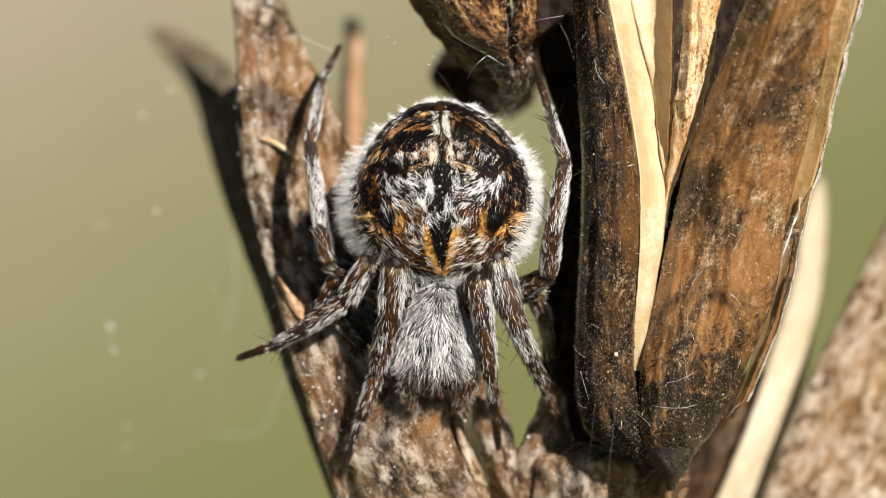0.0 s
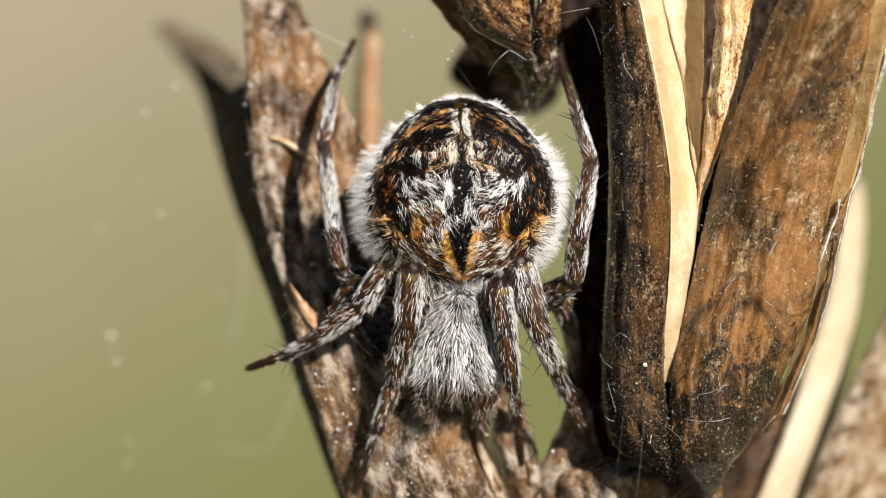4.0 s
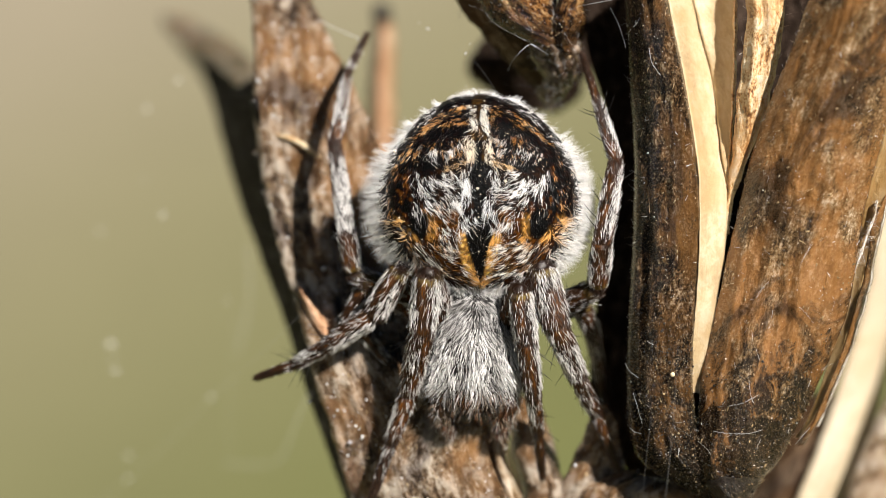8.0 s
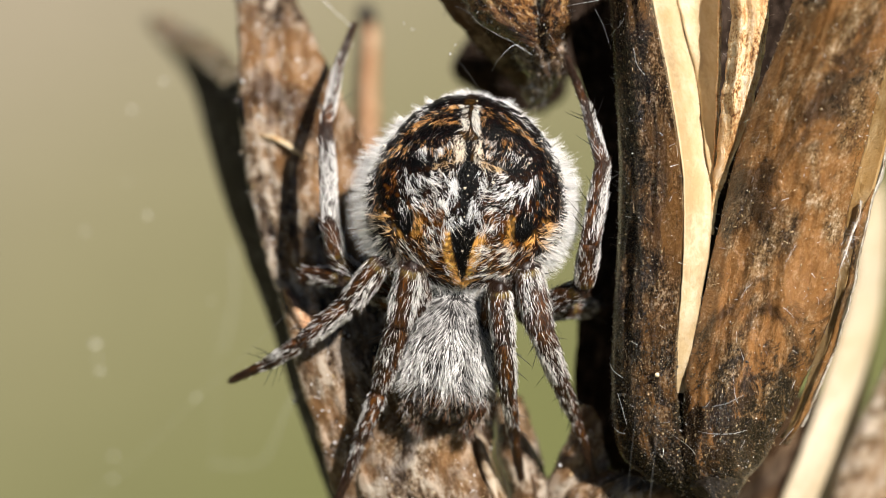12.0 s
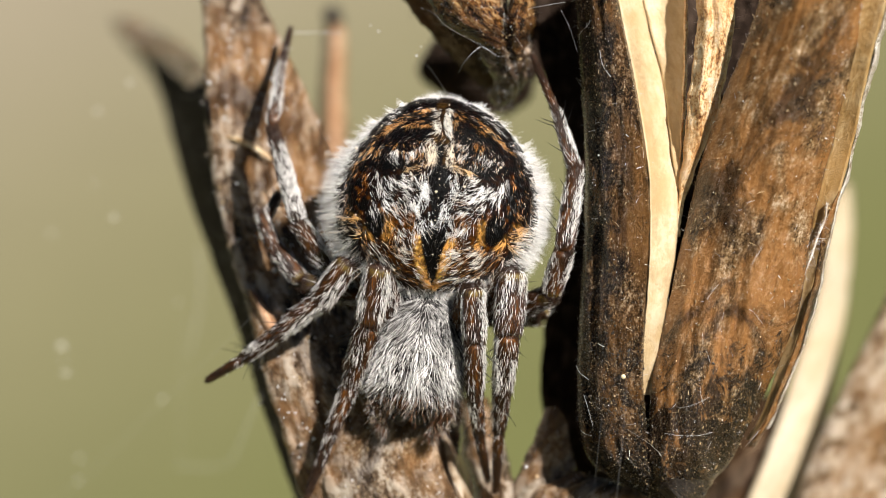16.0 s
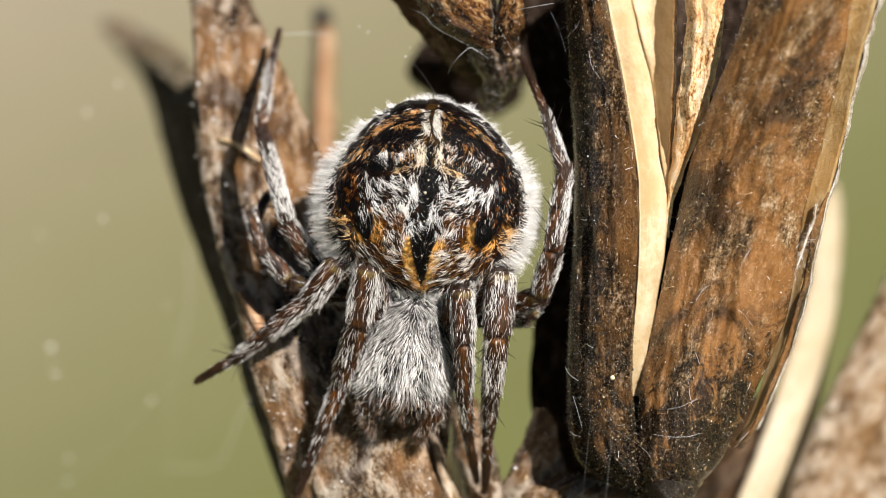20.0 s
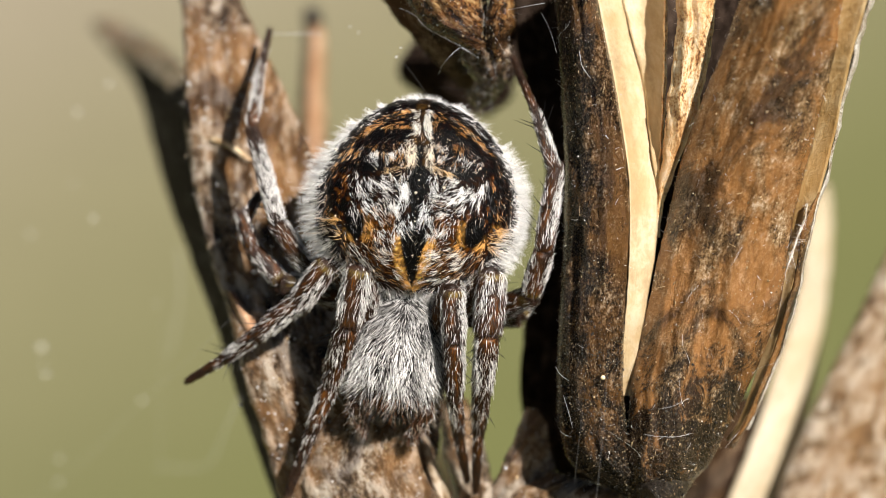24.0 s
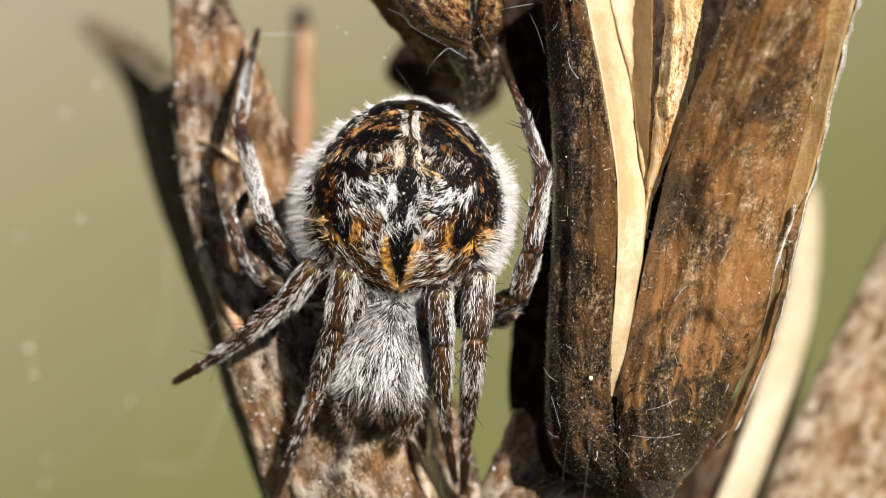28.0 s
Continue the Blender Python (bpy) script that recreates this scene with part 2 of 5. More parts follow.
def mesh_object(name, verts, faces, mats, parent, label="", smooth=True, mat_ids=None, tint=None, uv=None):
    me = bpy.data.meshes.new(name)
    me.from_pydata([tuple(p) for p in verts] if not isinstance(verts, np.ndarray) else verts.tolist(), [], faces if isinstance(faces, list) else faces.tolist())
    for m in mats:
        me.materials.append(m)
    if smooth:
        me.polygons.foreach_set("use_smooth", [True] * len(me.polygons))
    if mat_ids is not None:
        me.polygons.foreach_set("material_index", list(mat_ids))
    if tint is not None:
        layer = me.attributes.new("tint", "FLOAT_COLOR", "POINT")
        rgba = np.ones((len(tint), 4), dtype=np.float32)
        rgba[:, :3] = tint
        layer.data.foreach_set("color", rgba.ravel())
    if uv is not None:
        lay = me.uv_layers.new(name="fibres")
        idx = np.empty(len(me.loops), dtype=np.int32)
        me.loops.foreach_get("vertex_index", idx)
        lay.data.foreach_set("uv", np.asarray(uv, dtype=np.float32)[idx].ravel())
    me.update()
    ob = new(name, me)
    if parent is not None:
        ob.parent = parent
    if label:
        tagged(ob, label)
    return ob


SKINS, EDGES = {}, {}


def spline(rows, n):
    """Rows keyed by their first column, eased to n even steps."""
    a = np.array(rows, dtype=float)
    s = a[:, 0]
    t = np.linspace(s[0], s[-1], n)
    slopes = np.gradient(a, s, axis=0)
    i = np.clip(np.searchsorted(s, t, side="right") - 1, 0, len(s) - 2)
    h = (s[i + 1] - s[i])[:, None]
    x = ((t - s[i]) / (s[i + 1] - s[i]))[:, None]
    out = (2 * x**3 - 3 * x**2 + 1) * a[i] + (x**3 - 2 * x**2 + x) * h * slopes[i] + (-2 * x**3 + 3 * x**2) * a[i + 1] + (x**3 - x**2) * h * slopes[i + 1]
    out[:, 0] = t
    return out


def valve(name, rows, mat, parent, label="", nv=110, nu=34, thick=0.35, rough=0.03, seed=0.0, edge=0.02, round_edge=0.12, ridges=0.0, grooves=()):
    """A curved plate with thickness. Rows: down, left, right (plan units), depth at left, middle, right (mm)."""
    st = spline(rows, nv)
    front, back, uv = [], [], []
    along, prev = 0.0, None
    for i, (v, ul, ur, dl, dm, dr) in enumerate(st):
        mid = at((ul + ur) / 2, v, dm)
        along += (mid - prev).length if prev is not None else 0.0
        prev = mid
        wide = (at(ur, v, dm) - at(ul, v, dm)).length
        jl = noise.noise((v * 0.03, seed, 1.7)) * edge * 83 + noise.noise((v * 0.11, seed, 5.7)) * edge * 30
        jr = noise.noise((v * 0.03, seed, 8.7)) * edge * 83 + noise.noise((v * 0.11, seed, 3.7)) * edge * 30
        for j in range(nu):
            x = j / (nu - 1)
            u = (ul + jl) * (1 - x) + (ur + jr) * x
            # parabola through the three depths, with rolled edges
            d = dl * (1 - x) * (1 - 2 * x) + dm * 4 * x * (1 - x) + dr * x * (2 * x - 1)
            roll = min(x, 1 - x) / 0.06
            d -= round_edge * (1 - min(1, roll)) ** 2
            pm = (x * wide, along, seed)
            h = noise.fractal((pm[0] * 2.2, pm[1] * 0.5, seed), 1.0, 2.0, 4) * rough * 1.6 + noise.noise((pm[0] * 7, pm[1] * 1.6, seed + 3)) * rough * 0.6
            h += noise.noise((pm[0] * 5 + 0.3 * math.sin(along), along * 0.12, seed + 7)) * ridges
            for g_at, g_deep, g_wide in grooves:
                h -= g_deep * math.exp(-((x - g_at - 0.05 * noise.noise((along * 0.5, seed, g_at))) / g_wide) ** 2)
            p = at(u, v, d) + Vector((0, 0, h))
            front.append(p)
            q = at(u, v, d)
            back.append(Vector((q.x + (x - 0.5) * -0.5 * thick, q.y, q.z - thick)))
            uv.append((x * wide, along))
    n = nv * nu
    pts = [p * MM for p in front + back]
    faces = []
    for i in range(nv - 1):
        for j in range(nu - 1):
            a = i * nu + j
            faces.append((a, a + nu, a + nu + 1, a + 1))
            faces.append((n + a, n + a + 1, n + a + nu + 1, n + a + nu))
        for j, flip in ((0, False), (nu - 1, True)):
            a = i * nu + j
            f = (a, n + a, n + a + nu, a + nu)
            faces.append(f[::-1] if flip else f)
    for i, flip in ((0, True), (nv - 1, False)):
        for j in range(nu - 1):
            a = i * nu + j
            f = (a, n + a, n + a + 1, a + 1)
            faces.append(f if flip else f[::-1])
    ob = mesh_object(name, pts, faces, [mat], parent, label, uv=uv + uv)
    SKINS[ob.name] = np.array([tuple(p) for p in front])
    EDGES[ob.name] = SKINS[ob.name].reshape(nv, nu, 3)[:, [0, 1, -2, -1]].reshape(-1, 3)
    return ob


def tube(points, radii, sides=10, steps=6, rough=0.0, seed=0.0):
    """A tapering round stem through points (mm), as vertices, faces and UV."""
    far = [0.0]
    for a, c in zip(points, points[1:]):
        far.append(far[-1] + (Vector(c) - Vector(a)).length)
    st = spline([(d, *p, r) for d, p, r in zip(far, points, radii)], (len(points) - 1) * steps + 1)
    verts, uv, faces = [], [], []
    along = 0.0
    for i, row in enumerate(st):
        p = Vector(row[1:4])
        nxt = Vector(st[min(i + 1, len(st) - 1)][1:4]) - Vector(st[max(i - 1, 0)][1:4])
        q = nxt.to_track_quat("Z", "Y")
        if i:
            along += (p - Vector(st[i - 1][1:4])).length
        for j in range(sides):
            a = 2 * math.pi * j / sides
            r = row[4] * (1 + rough * noise.noise((math.cos(a) * 2, math.sin(a) * 2 + seed, along * 0.8)))
            verts.append((p + q @ Vector((math.cos(a) * r, math.sin(a) * r, 0))) * MM)
            uv.append((min(j, sides - j) / sides * 6.28 * row[4], along))
    m = len(st)
    for i in range(m - 1):
        for j in range(sides):
            faces.append((i * sides + j, i * sides + (j + 1) % sides, (i + 1) * sides + (j + 1) % sides, (i + 1) * sides + j))
    faces.append(tuple(range(sides))[::-1])
    faces.append(tuple((m - 1) * sides + j for j in range(sides)))
    return verts, faces, uv


def stem(name, points, radii, mat, parent, label="", sides=12, steps=8, rough=0.15, seed=0.0):
    v, f, uv = tube(points, radii, sides, steps, rough, seed)
    return mesh_object(name, v, f, [mat], parent, label, uv=uv)


def hair_mesh(base, way, length, radius, bend, color, rng, segs=3):
    """Tapered three-sided bristles: arrays of base points, directions, lengths (mm), droop vectors and colours."""
    n = len(base)
    way = way / np.linalg.norm(way, axis=1, keepdims=True)
    side = np.cross(way, rng.normal(size=(n, 3)))
    side /= np.linalg.norm(side, axis=1, keepdims=True)
    other = np.cross(way, side)
    rings = []
    for k in range(segs):
        s = k / segs
        c = base + way * (length * s)[:, None] + bend * (length * s * s)[:, None]
        r = (radius * (1 - 0.75 * s))[:, None]
        for a in range(3):
            th = 2 * math.pi * a / 3
            rings.append(c + (side * math.cos(th) + other * math.sin(th)) * r)
    rings.append(base + way * length[:, None] + bend * length[:, None])
    per = segs * 3 + 1
    verts = np.stack(rings, axis=1).reshape(-1, 3)
    start = (np.arange(n) * per)[:, None]
    quads = []
    for k in range(segs - 1):
        for a in range(3):
            b = (a + 1) % 3
            quads.append([k * 3 + a, k * 3 + b, k * 3 + 3 + b, k * 3 + 3 + a])
    tris = []
    k = (segs - 1) * 3
    for a in range(3):
        tris.append([k + a, k + (a + 1) % 3, per - 1])
    q = (np.array(quads)[None] + start[:, :, None]).reshape(-1, 4)
    t = (np.array(tris)[None] + start[:, :, None]).reshape(-1, 3)
    return verts, q.tolist() + t.tolist(), np.repeat(color, per, axis=0)


def joined(pieces):
    """Several (verts, faces, tint, material index) into one."""
    vs, fs, ts, ms, off = [], [], [], [], 0
    for v, f, t, m in pieces:
        vs.append(np.asarray(v, dtype=float))
        fs += [tuple(i + off for i in face) for face in f]
        ts.append(np.asarray(t, dtype=float))
        ms += [m] * len(f)
        off += len(v)
    return np.concatenate(vs), fs, np.concatenate(ts), ms


WHITE = np.array((0.83, 0.80, 0.76))
GREY = np.array((0.40, 0.37, 0.35))
BLACK = np.array((0.0040, 0.0030, 0.0026))
UMBER = np.array((0.085, 0.034, 0.012))
RUST = np.array((0.21, 0.066, 0.008))
ORANGE = np.array((0.68, 0.34, 0.075))
CREAM_HAIR = np.array((0.72, 0.52, 0.28))
PALE = np.array((0.42, 0.33, 0.24))

# ---- the meadow ----
def ground_material():
    m, nodes, links, b = material("meadow")
    tc = nodes.new("ShaderNodeTexCoord")
    big = noise_node(nodes, links, tc.outputs["Object"], 1.3, 4, 0.55)
    small = noise_node(nodes, links, tc.outputs["Object"], 40, 6, 0.7)
    sep = nodes.new("ShaderNodeSeparateXYZ")
    links.new(tc.outputs["Object"], sep.inputs[0])
    # green sward on one side of the plant, dry straw on the other
    slope = nodes.new("ShaderNodeMath")
    slope.operation = "MULTIPLY_ADD"
    links.new(sep.outputs["X"], slope.inputs[0])
    slope.inputs[1].default_value = GREEN_X
    slope.inputs[2].default_value = GREEN_0
    slope2 = nodes.new("ShaderNodeMath")
    slope2.operation = "MULTIPLY_ADD"
    links.new(sep.outputs["Y"], slope2.inputs[0])
    slope2.inputs[1].default_value = GREEN_Y
    links.new(slope.outputs[0], slope2.inputs[2])
    wob = nodes.new("ShaderNodeMath")
    wob.operation = "MULTIPLY_ADD"
    links.new(big.outputs[0], wob.inputs[0])
    wob.inputs[1].default_value = 0.5
    tame = nodes.new("ShaderNodeClamp")
    tame.inputs["Min"].default_value = -0.6
    tame.inputs["Max"].default_value = 1.1
    links.new(slope2.outputs[0], tame.inputs["Value"])
    here = nodes.new("ShaderNodeVectorMath")
    here.operation = "DISTANCE"
    links.new(tc.outputs["Object"], here.inputs[0])
    here.inputs[1].default_value = (0, 1.29, 0)
    reach = nodes.new("ShaderNodeMapRange")
    reach.inputs["From Min"].default_value = 0.35
    reach.inputs["From Max"].default_value = 1.6
    links.new(here.outputs["Value"], reach.inputs["Value"])
    wide = noise_node(nodes, links, tc.outputs["Object"], 0.55, 6, 0.6, 0.6)
    far = nodes.new("ShaderNodeMath")
    far.operation = "MULTIPLY_ADD"
    links.new(wide.outputs[0], far.inputs[0])
    far.inputs[1].default_value = 4.0
    far.inputs[2].default_value = -1.7
    pick = nodes.new("ShaderNodeMix")
    links.new(reach.outputs[0], pick.inputs[0])
    links.new(tame.outputs[0], pick.inputs[2])
    links.new(far.outputs[0], pick.inputs[3])
    links.new(pick.outputs[0], wob.inputs[2])
    r = ramp(nodes, [(0.0, (0.245, 0.208, 0.145)), (0.45, (0.178, 0.16, 0.083)), (1.0, (0.108, 0.113, 0.031))])
    links.new(wob.outputs[0], r.inputs[0])
    det = nodes.new("ShaderNodeMix")
    det.data_type = "RGBA"
    det.blend_type = "MULTIPLY"
    det.inputs[0].default_value = 0.6
    dr = ramp(nodes, [(0.3, (0.55, 0.55, 0.5)), (0.7, (1.3, 1.3, 1.25))])
    links.new(small.outputs[0], dr.inputs[0])
    links.new(r.outputs[0], det.inputs[6])
    links.new(dr.outputs[0], det.inputs[7])
    links.new(det.outputs[2], b.inputs["Base Color"])
    b.inputs["Roughness"].default_value = 0.9
    return m


GREEN_X, GREEN_Y, GREEN_0 = 2.8, -2.54, 3.74
gm = bmesh.new()
for i in range(9):
    for j in range(9):
        s = lambda k: math.copysign(abs(k - 4) ** 4 * 8, k - 4)
        gm.verts.new((s(i), s(j), 0))
gm.verts.ensure_lookup_table()
for i in range(8):
    for j in range(8):
        gm.faces.new([gm.verts[k] for k in (i * 9 + j, (i + 1) * 9 + j, (i + 1) * 9 + j + 1, i * 9 + j + 1)])
gme = bpy.data.meshes.new("ground")
gm.to_mesh(gme)
gme.materials.append(ground_material())
ground = tagged(new("ground", gme), "meadow of dry straw and green grass", "ground", kind="structure")

# ---- the split pod beside the spider ----
pod = thing("seed_pod", "split dark brown dried seed pod with cream lining", "seed pod")
# The shade beside the pod is in this valve's colour.
valve("shaded_valve", [(-140, 900, 1050, -3.6, -3.1, -2.4), (0, 925, 1050, -3.6, -3.1, -2.4), (100, 938, 1050, -3.6, -3.1, -2.4), (200, 968, 1052, -3.6, -3.1, -2.4), (300, 986, 1055, -3.6, -3.1, -2.4), (400, 978, 1055, -3.6, -3.1, -2.4), (500, 958, 1050, -3.6, -3.1, -2.4), (600, 946, 1048, -3.6, -3.1, -2.4), (720, 944, 1048, -3.6, -3.1, -2.4), (800, 972, 1060, -3.6, -3.1, -2.4), (870, 1040, 1100, -3.6, -3.1, -2.4)], HUSK_SHADE, pod, "shaded side valve", seed=3.1, nu=24)
valve("valve", [(-140, 980, 1052, 0.4, 1.4, 1.3), (0, 1002, 1080, 0.4, 1.4, 1.3), (150, 1013, 1110, 0.4, 1.4, 1.3), (330, 1020, 1137, 0.3, 1.3, 1.3), (450, 1016, 1137, 0.2, 1.2, 1.25), (600, 1008, 1127, 0.2, 1.1, 1.0), (700, 1006, 1125, 0.1, 0.9, 0.8), (770, 1012, 1131, 0, 0.7, 0.9), (830, 1042, 1142, -0.2, 0.5, 0.6), (868, 1105, 1165, -0.4, 0.1, 0.2), (890, 1150, 1172, -0.6, -0.3, -0.3)], POD_MOULD, pod, "blackish weathered valve", seed=1.3, ridges=0.06, rough=0.12, grooves=((0.50, 0.10, 0.09), (0.2, 0.05, 0.06)), nu=60, nv=200, thick=0.8, round_edge=0.5)
valve("lining", [(-140, 1050, 1205, 1.1, -0.2, 0.2), (0, 1078, 1202, 1.1, -0.2, 0.2), (150, 1108, 1197, 1.1, 0.1, 0.25), (330, 1133, 1188, 1.2, 0.7, 0.6), (450, 1133, 1181, 1.2, 0.9, 0.7), (520, 1130, 1170, 1.1, 0.9, 0.7), (600, 1122, 1156, 0.9, 0.8, 0.6), (650, 1118, 1146, 0.7, 0.6, 0.5), (700, 1115, 1136, 0.5, 0.3, 0.1)], CREAM, pod, "smooth cream lining", seed=2.2, rough=0.02, nu=26)
valve("lining_fold", [(-140, 1085, 1205, 0.04, -0.02, 0.36), (0, 1122, 1202, 0.04, -0.02, 0.36), (75, 1141, 1200, 0.07, 0.08, 0.36), (150, 1159, 1197, 0.10, 0.22, 0.40), (230, 1168, 1193, 0.40, 0.46, 0.56), (290, 1176, 1190, 0.60, 0.62, 0.64), (340, 1184, 1188, 0.58, 0.58, 0.58)], CREAM, pod, "curled inner sheet of the lining", seed=2.9, rough=0.015, nu=14, nv=60, thick=0.05, round_edge=0.02)
valve("septum", [(-140, 1232, 1325, 1.3, 1.8, 1.5), (0, 1220, 1290, 1.2, 1.7, 1.4), (100, 1212, 1277, 1.15, 1.6, 1.3), (200, 1199, 1254, 1.0, 1.35, 1.1), (270, 1192, 1228, 0.8, 1.0, 0.7), (350, 1184, 1200, 0.5, 0.6, 0.3), (420, 1180, 1184, 0.4, 0.5, 0.4)], SEPTUM, pod, "fibrous orange-brown septum", seed=5.2, rough=0.08, ridges=0.14, edge=0.05, nu=36, nv=140)
# Recess behind the slit, its shade also carried by the colour.
valve("inner_wall", [(-140, 1195, 1400, -2, -2.4, -2), (100, 1190, 1330, -2, -2.4, -2), (300, 1178, 1250, -1.6, -2, -1.6), (500, 1150, 1200, -1.2, -1.5, -1.2), (700, 1110, 1155, -1, -1.2, -1), (830, 1100, 1180, -1.2, -1.2, -1.2)], HUSK_SHADE, pod, seed=6.4, nu=12, nv=60)
valve("valve", [(-140, 1390, 1565, 3.4, 4.4, 3.55), (0, 1332, 1513, 2.8, 3.8, 3.0), (100, 1294, 1497, 2.2, 3.3, 2.5), (220, 1246, 1467, 1.55, 2.7, 2.0), (400, 1198, 1422, 0.95, 2.0, 1.45), (560, 1163, 1396, 0.8, 1.65, 1.1), (680, 1138, 1347, 0.7, 1.45, 0.6), (770, 1131, 1302, 0.6, 1.25, 0.1), (830, 1128, 1268, 0.5, 1.0, -0.3), (868, 1142, 1232, 0.1, 0.6, -0.6), (900, 1170, 1205, -0.5, -0.2, -0.9)], POD, pod, "broad rusty-brown valve", seed=8.8, ridges=0.09, rough=0.07, nu=80, nv=220)
valve("lining", [(-140, 1545, 1602, 3.32, 3.42, 3.6), (0, 1505, 1556, 2.72, 2.82, 3.0), (150, 1474, 1517, 2.0, 2.1, 2.28), (250, 1456, 1496, 1.42, 1.52, 1.7), (350, 1430, 1469, 1.22, 1.32, 1.5), (430, 1414, 1440, 1.02, 1.12, 1.3), (500, 1402, 1426, 0.82, 0.92, 1.1), (550, 1394, 1413, 0.62, 0.72, 0.9), (600, 1377, 1397, 0.42, 0.52, 0.7), (650, 1361, 1380, 0.18, 0.28, 0.45), (700, 1345, 1357, -0.06, 0.02, 0.2), (750, 1325, 1335, -0.3, -0.22, -0.05), (780, 1308, 1313, -0.5, -0.42, -0.25)], TAN, pod, "smooth tan lining", seed=12.2, rough=0.012, nu=14)
valve("outer_lip", [(340, 1470, 1474, 1.45, 1.5, 1.4), (400, 1441, 1456, 1.35, 1.4, 1.25), (450, 1433, 1447, 1.2, 1.25, 1.1), (500, 1424, 1436, 1.05, 1.1, 0.95), (550, 1411, 1422, 0.9, 0.95, 0.8), (600, 1395, 1407, 0.7, 0.75, 0.6), (650, 1378, 1390, 0.45, 0.5, 0.35), (700, 1356, 1368, 0.2, 0.25, 0.1), (750, 1335, 1347, -0.05, 0.0, -0.15), (794, 1308, 1320, -0.35, -0.3, -0.45)], POD, pod, "thin brown outer lip", seed=13.6, rough=0.05, nu=10, nv=120, edge=0.04, thick=0.2, round_edge=0.05)
valve("rim", [(360, 1449, 1452, 1.5, 1.52, 1.5), (400, 1438, 1442, 1.45, 1.48, 1.45), (430, 1428, 1431, 1.4, 1.43, 1.4), (470, 1414, 1417, 1.3, 1.33, 1.3), (508, 1401, 1402, 1.2, 1.23, 1.2)], SILVER, pod, "silvery inner rim", seed=14.9, rough=0.04, nu=8, nv=50, edge=0.04, thick=0.1, round_edge=0.04)
valve("rim", [(-140, 1597, 1612, 3.1, 3.3, 2.9), (0, 1553, 1567, 2.5, 2.7, 2.3), (150, 1514, 1526, 1.68, 1.88, 1.58), (300, 1481, 1491, 1.0, 1.2, 0.9), (400, 1455, 1461, 0.9, 1.1, 0.8), (500, 1435, 1440, 0.7, 0.9, 0.6), (600, 1406, 1411, 0.4, 0.6, 0.3), (700, 1367, 1371, -0.1, 0.1, -0.2), (760, 1341, 1343, -0.4, -0.2, -0.5)], SILVER, pod, "silvery frayed rim", seed=14.2, rough=0.06, nu=10, edge=0.06)
valve("rim", [(-140, 1196, 1206, 0.4, 0.7, 0.4), (0, 1195, 1202, 0.4, 0.7, 0.4), (180, 1191, 1199, 0.4, 0.7, 0.4), (340, 1181, 1188, 0.3, 0.6, 0.3), (430, 1178, 1180, 0.2, 0.3, 0.2)], SEPTUM, pod, "pale frayed rim", seed=15.2, rough=0.03, nu=8, edge=0.03)
valve("calyx", [(838, 1134, 1246, -0.3, 0.5, -0.8), (860, 1144, 1242, 0.4, 1.0, -0.2), (884, 1158, 1230, 0.3, 1.1, -0.2), (906, 1176, 1216, 0.0, 0.8, -0.4), (934, 1192, 1200, -0.4, -0.2, -0.6)], CALYX, pod, "shrivelled greenish calyx", seed=17.2, nu=40, nv=50, rough=0.12, ridges=0.10, edge=0.08)
stem("stalk", [at(1185, 900, -1.6), at(1110, 960, -3), at(1020, 1040, -4.5), at(1000, 1110, -5)], [0.7, 0.6, 0.7, 0.9], POD_DARK, pod, seed=1)

# ---- the withered pod above ----
upper = thing("withered_pod", "withered brown pod tip with clinging silk", "seed pod")
valve("valve", [(-140, 612, 900, -2.4, -0.4, -0.6), (0, 700, 882, -1.9, -0.2, -0.6), (50, 735, 884, -1.8, -0.3, -0.7), (90, 768, 886, -2.4, -1.1, -1.5), (125, 806, 884, -3.2, -2.2, -2.6), (155, 838, 880, -4.2, -3.2, -3.6), (180, 856, 876, -4.4, -4, -4.4)], FRAY, upper, "cracked blackish-brown husk", seed=21.0, rough=0.10, ridges=0.16, edge=0.10, nu=44, nv=90)
valve("valve", [(-140, 905, 972, -0.9, -0.8, -2.6), (0, 887, 936, -0.9, -0.8, -2.4), (40, 889, 934, -1.0, -0.9, -2.4), (80, 889, 930, -1.2, -1.1, -2.4), (120, 886, 918, -1.5, -1.4, -2.4), (150, 880, 902, -1.8, -1.8, -2.4)], POD_DARK, upper, "narrow dark husk", seed=22.0, rough=0.08, ridges=0.12, edge=0.10, nu=24, nv=70)
valve("flap", [(-140, 690, 868, -0.5, 0.3, -0.1), (0, 740, 872, -0.5, 0.3, -0.1), (30, 760, 876, -0.5, 0.2, -0.15), (55, 790, 882, -0.5, 0.05, -0.25), (75, 822, 888, -0.6, -0.15, -0.45), (94, 850, 884, -0.7, -0.4, -0.7)], RUSTY, upper, "rusty-orange flap", seed=24.0, rough=0.07, ridges=0.03, edge=0.16, nu=44, nv=80, thick=0.2)
valve("flap", [(-140, 882, 940, -0.3, 0.0, -0.5), (0, 884, 932, -0.3, 0.0, -0.5), (30, 880, 930, -0.3, -0.05, -0.5), (60, 882, 928, -0.4, -0.15, -0.6), (86, 884, 922, -0.6, -0.4, -0.8), (108, 890, 914, -0.9, -0.7, -1.0)], RUSTY, upper, "narrow rusty flap beside a crack", seed=24.6, rough=0.14, ridges=0.04, edge=0.16, nu=26, nv=70, thick=0.2)
